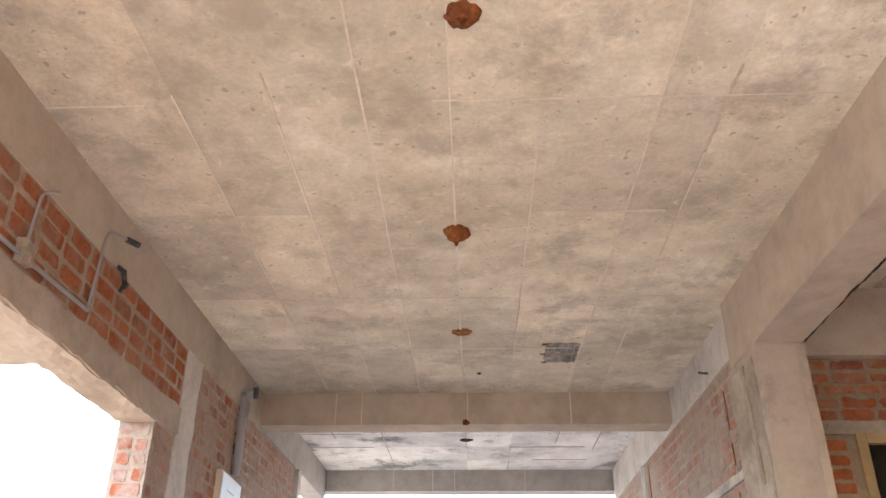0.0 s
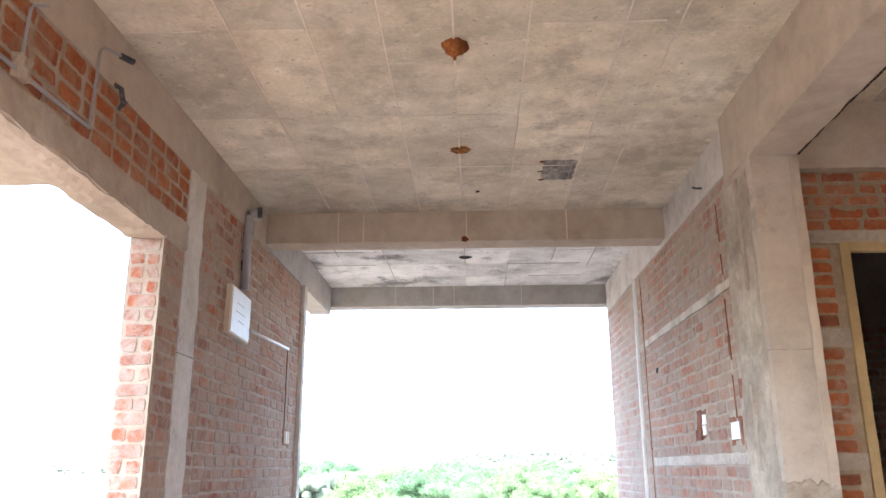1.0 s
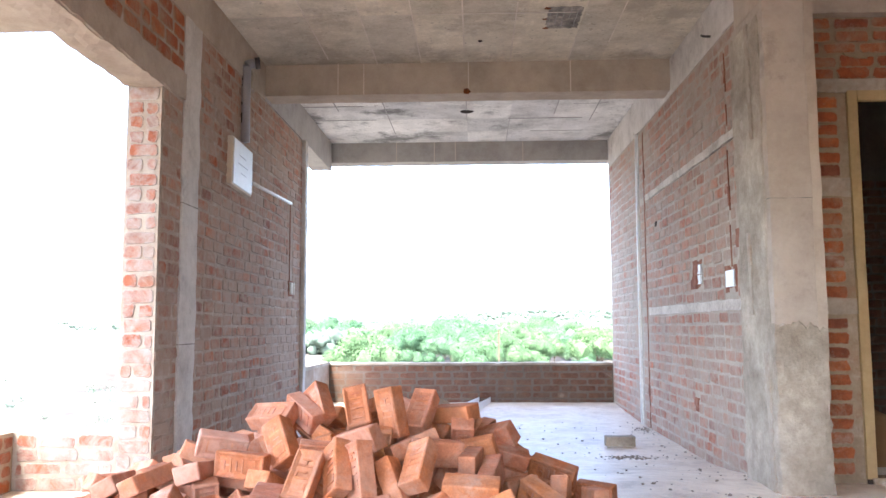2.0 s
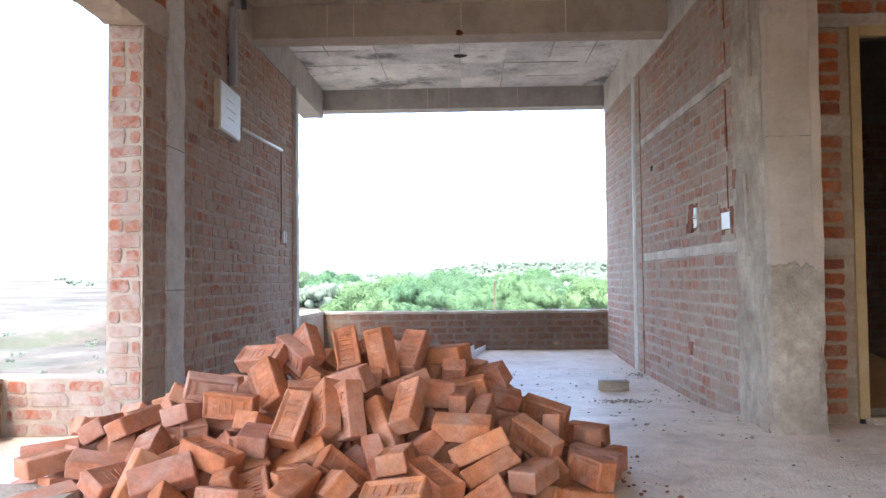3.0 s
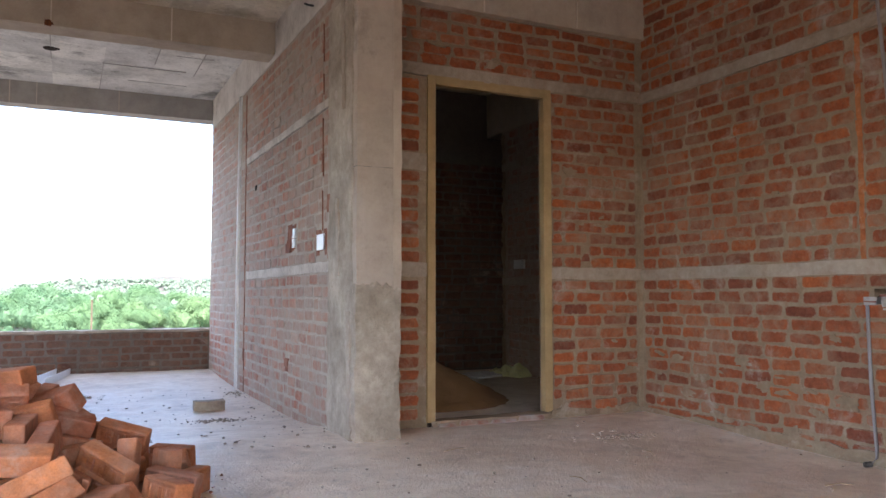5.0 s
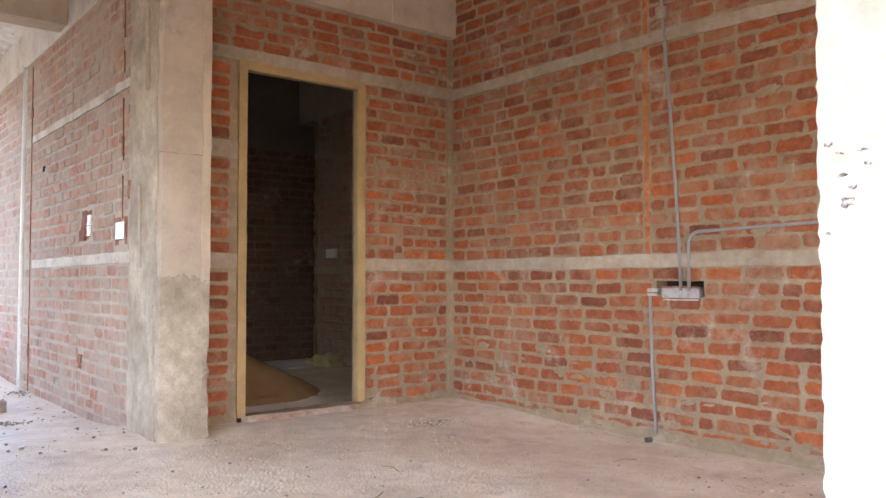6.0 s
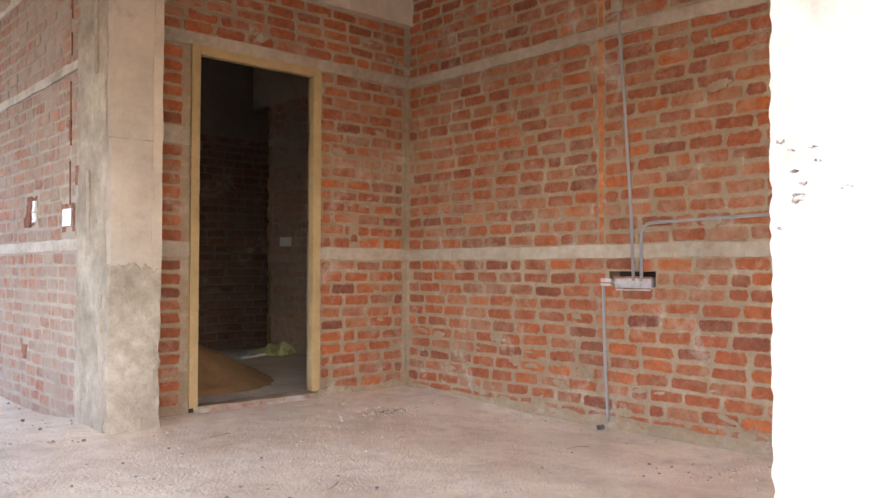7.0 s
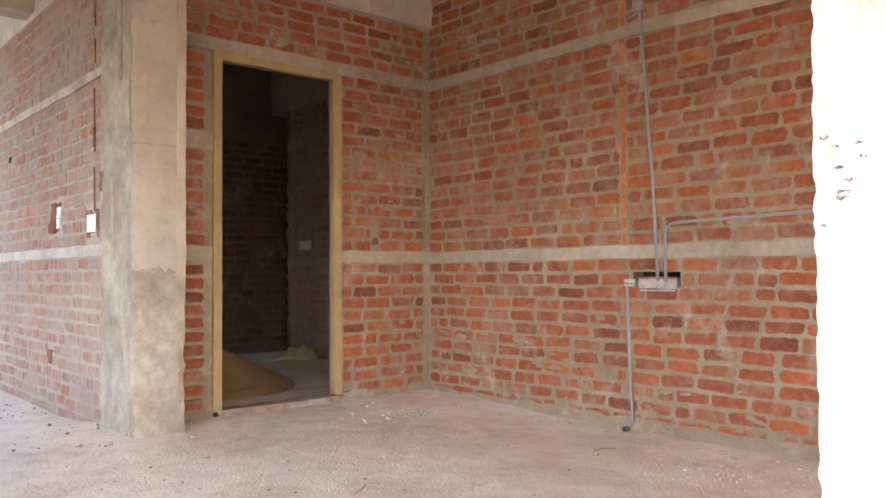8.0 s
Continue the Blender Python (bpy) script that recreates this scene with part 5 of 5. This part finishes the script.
def add_clump(vs, fs, c, r, seed):
    """Dense inner foliage behind the leaf sprays, lumpy and uneven."""
    k = len(vs)
    vs += [c + q * r * (0.52 + 0.4 * noise.noise(q * 2.2 + Vector((seed, 0, 0)))) for q in BALL_POINTS]
    fs += [(i + k, j + k, l + k) for i, j, l in BALL_FACES]


def make_tree(seed, width, height):
    root = new("tree")
    trunk = tube([(0, 0, -0.3), (0.1, 0.05, height * 0.2), (0.05, 0.15, height * 0.42)], 0.16, 7)
    trng = random.Random(seed + 50)
    for _ in range(5):
        a = trng.uniform(0, 6.28)
        limb = tube([(0.05, 0.1, height * 0.28), (math.cos(a) * width * 0.14, math.sin(a) * width * 0.14, height * 0.5), (math.cos(a) * width * 0.26, math.sin(a) * width * 0.26, height * 0.66)], 0.06, 5)
        me = bpy.data.meshes.new("limb")
        limb.to_mesh(me)
        limb.free()
        trunk.from_mesh(me)
        bpy.data.meshes.remove(me)
    part("trunk", trunk, m_bark, root)
    vs, fs = crown_data(seed, width, height, 12000, 0.17)
    me = bpy.data.meshes.new("crown")
    me.from_pydata(vs, [], fs)
    me.materials.append(m_leaf)
    crown = new("crown", me)
    crown.parent = root
    tagged(root, "broad bushy green tree in dry open land", "tree", "trees beyond the balcony")
    return root


trng = random.Random(77)
kinds = [make_tree(s, 11.5 + s * 1.0, 8.0 + 0.4 * s) for s in range(4)]
spots = []
for k in range(2600):
    d = 88 + 190 * trng.random() ** 1.1
    a = radians(trng.uniform(-14, 14))
    x, y = d * math.sin(a), d * math.cos(a)
    if math.degrees(a) < -8.5 and d < 250:
        continue
    if all((x - p) ** 2 + (y - q) ** 2 > 7.4 ** 2 for p, q in spots):
        spots.append((x, y))
    if len(spots) > 205:
        break
for k, (x, y) in enumerate(spots):
    m = pose(x, y, land_height(x, y), 0, 0, trng.uniform(0, 360)) @ Matrix.Diagonal((*[(0.64 + 0.42 * (math.hypot(x, y) - 88) / 150) * trng.uniform(0.78, 1.12)] * 3, 1))
    if k < 4:
        kinds[k].matrix_basis = m
    else:
        copy_thing(kinds[k % 4], m)


def far_woods():
    rng = random.Random(3)
    vs, fs = [], []
    for _ in range(2600):
        d = 230 * (6.5 ** rng.random())
        a = radians(rng.uniform(-15, 15) if rng.random() < 0.8 else rng.uniform(-45, -18))
        x, y = d * math.sin(a), d * math.cos(a)
        if noise.noise(Vector((x * 0.006, y * 0.006, 2))) < (-0.34 if math.degrees(a) > -15 else 0.36):
            continue
        if math.degrees(a) < -15 and (d < 600 or rng.random() > 0.3):
            continue
        z = land_height(x, y)
        w = rng.uniform(6, 11)
        for _ in range(7):
            add_clump(vs, fs, Vector((x + rng.gauss(0, w * 0.3), y + rng.gauss(0, w * 0.3), z + w * rng.uniform(0.1, 0.55))), w * rng.uniform(0.22, 0.42), rng.uniform(0, 99))
        for _ in range(40):
            dv = Vector((rng.gauss(0, 1), rng.gauss(0, 1), abs(rng.gauss(0, 0.8)))).normalized()
            p = Vector((x, y, z + w * 0.2)) + Vector((dv.x * w * 0.5, dv.y * w * 0.5, dv.z * w * 0.5)) * rng.uniform(0.6, 1.1)
            n = (dv + Vector((rng.gauss(0, 0.2), rng.gauss(0, 0.2), rng.gauss(0.2, 0.2)))).normalized()
            u = n.cross(Vector((rng.gauss(0, 1), rng.gauss(0, 1), 0.3))).normalized()
            v = n.cross(u)
            s = rng.uniform(0.25, 0.5) * (0.7 + d / 900)
            k = len(vs)
            vs += [p - u * s, p + v * s * 0.7, p + u * s, p - v * s * 0.7]
            fs.append((k, k + 1, k + 2, k + 3))
    me = bpy.data.meshes.new("far_woods")
    me.from_pydata(vs, [], fs)
    me.materials.append(m_leaf_hazed)
    me.polygons.foreach_set("use_smooth", [True] * len(me.polygons))
    tagged(new("far_woods", me), "scattered green scrub woods on far low hills", "woods", kind="stuff")


far_woods()


def scrub(count, a0, a1, d0, d1, seed):
    rng = random.Random(seed)
    vs, fs = [], []
    for _ in range(count):
        d, a = rng.uniform(d0, d1), radians(rng.uniform(a0, a1))
        x, y = d * math.sin(a), d * math.cos(a)
        z = land_height(x, y)
        w = rng.uniform(0.5, 1.6)
        for _ in range(50):
            dv = Vector((rng.gauss(0, 1), rng.gauss(0, 1), abs(rng.gauss(0, 0.7)))).normalized()
            p = Vector((x, y, z)) + dv * w * rng.uniform(0.4, 1)
            u = Vector((rng.gauss(0, 1), rng.gauss(0, 1), rng.gauss(0, 1))).normalized()
            v = dv.cross(u)
            s = rng.uniform(0.1, 0.22)
            k = len(vs)
            vs += [p - u * s, p + v * s * 0.6, p + u * s, p - v * s * 0.6]
            fs.append((k, k + 1, k + 2, k + 3))
    me = bpy.data.meshes.new("scrub")
    me.from_pydata(vs, [], fs)
    # scrub takes the leaves with haze in their colour
    me.materials.append(m_leaf_hazed)
    tagged(new("scrub", me), "low green scrub on the dry land", "scrub", kind="stuff")


scrub(100, -48, -18, 24, 160, 5)


pole = new("utility_pole")
pole.matrix_basis = pose(2.55, 80, land_height(2.55, 80))
tagged(pole, "thin grey concrete utility pole among the trees", "pole")
part("shaft", tube([(0, 0, -0.5), (0, 0, 4), (0, 0, 7.6)], 0.085, 8), m_bark, pole)
part("cap", box(-0.1, 0.1, -0.1, 0.1, 7.58, 7.66, 0.02), m_bark, pole)


def earth_bank(x, y, r, h, seed, label, stretch, turn):
    ob = mound(0, 0, r, h, seed, m_earth, "earth_bank", label, stretch)
    ob.matrix_basis = pose(x, y, land_height(x, y) - 0.15, 0, 0, turn)


for k, (a, d, r, h, st) in enumerate(((-22, 40, 3.5, 1.4, 2.5), (-26, 55, 5, 1.6, 2.6), (-21, 80, 7, 2.2, 2.4), (-30, 34, 3, 1.2, 2.0), (-24, 120, 9, 3.0, 3.0), (-12, 95, 8, 2.0, 2.0))):
    earth_bank(d * math.sin(radians(a)), d * math.cos(radians(a)), r, h, k * 3.3, "bank of dug pale earth on the dry land", st, 20 - a)
for k, (a, d) in enumerate(((-23, 62), (-27, 44))):
    w = part("field_wall", rough_box(-9, 9, -0.2, 0.2, -0.4, 0.9, 0.5, 0.05, 120 + k, 0.05), m_band)
    w.matrix_basis = pose(d * math.sin(radians(a)), d * math.cos(radians(a)), land_height(d * math.sin(radians(a)), d * math.cos(radians(a))), 0, 0, 10 - a)
    tagged(w, "low pale boundary wall on the dry land", "boundary wall")

# ---- bricks of the walls, laid last ----
lay_bricks(wall_side, [(-1.0, YD - 0.03, -0.02, 0.895), (-1.0, YD - 0.03, 0.965, 2.12), (-1.0, YD - 0.03, 2.185, 2.96)],
           [(2.626, 2.674, 0.98, 2.97), (2.30, 2.60, 0.742, 0.812)], m_brick, 2.9, seed=1)
lay_bricks(wall_door, [(-XW + 0.035, -3.128, 0.03, 0.895), (-XW + 0.035, -3.128, 0.97, 2.128), (-XW + 0.02, -1.95, 2.20, 2.56)],
           [(-3.43, -3.37, 1.01, 1.07)], m_brick, -3.0, seed=2, gone=0.03)
lay_bricks(wall_door, [(-2.195, -1.955, 0.05, 0.89), (-2.195, -1.955, 0.985, 1.545), (-2.195, -1.955, 1.65, 2.11)], [], m_brick, -2.1, seed=3, length=0.5)
lay_bricks(wall_right, [(4.58, 7.50, -0.10, 0.93), (4.58, 7.50, 1.0, 1.975), (4.58, 7.50, 2.03, 2.67), (7.63, 9.19, -0.10, 2.67)],
           [hole_a, (4.78, 5.025, 1.04, 1.215), (4.862, 4.892, 1.2, 2.55), (7.28, 7.30, -0.1, 2.66), (5.70, 5.79, 0.235, 0.33), (4.71, 4.77, 1.31, 1.42)], m_brick_pale, 4.6, seed=4, proud=(0.001, 0.006))
lay_bricks(wall_left, [(-7.64, -4.69, -0.10, 2.67)], [(-5.67, -5.54, 2.2, 2.68), (-7.26, -7.08, 1.1, 1.98)], m_brick_grey, -4.7, limit=220, seed=5, proud=(0.001, 0.007))
lay_bricks(wall_left, [(-4.43, -YJ - 0.004, 0.02, 2.16)], [], m_brick_grey, -4.3, limit=60, seed=6)
lay_bricks(wall_left, [(-4.42, 0.2, 2.32, 2.675)], [], m_brick, -3.2, limit=100, seed=7)
lay_bricks(bay_wall, [(1.73, 2.265, -0.01, 0.285)], [], m_brick_jamb, 1.9, seed=8)
lay_bricks(bay_side, [(-YJ + 0.01, 0.0, -0.01, 0.285)], [], m_brick, -3.3, limit=60, seed=13)
F_J = wall_frame((-1, 0, 0), (0, -1, 0), (0, YJ - 0.004, 0))
lay_bricks(jamb_face, [(-XL + 0.004, -XL + TL - 0.004, 0.02, 2.155)], [], m_brick_jamb, 1.6, seed=9, frame_m=F_J, length=0.2, proud=(0.001, 0.004))
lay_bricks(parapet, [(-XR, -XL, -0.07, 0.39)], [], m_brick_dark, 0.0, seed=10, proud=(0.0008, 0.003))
lay_bricks(wall_in, [(5.6, 7.06, 0.02, 0.90), (5.6, 7.06, 0.97, 2.08), (5.6, 7.06, 2.15, 2.49)], [], m_brick_pale, 6.6, limit=200, seed=11)
# dark parapet brick again, painting the unlit wall's shade
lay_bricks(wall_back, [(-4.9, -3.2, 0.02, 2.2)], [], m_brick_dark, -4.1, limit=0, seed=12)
F_T = wall_frame((-1, 0, 0), (0, -1, 0), (0, YD - 0.03, 0))
lay_bricks(threshold, [(-3.06, -2.29, -0.012, 0.034)], [], m_brick_jamb, -2.7, seed=14, frame_m=F_T, proud=(0.004, 0.009))
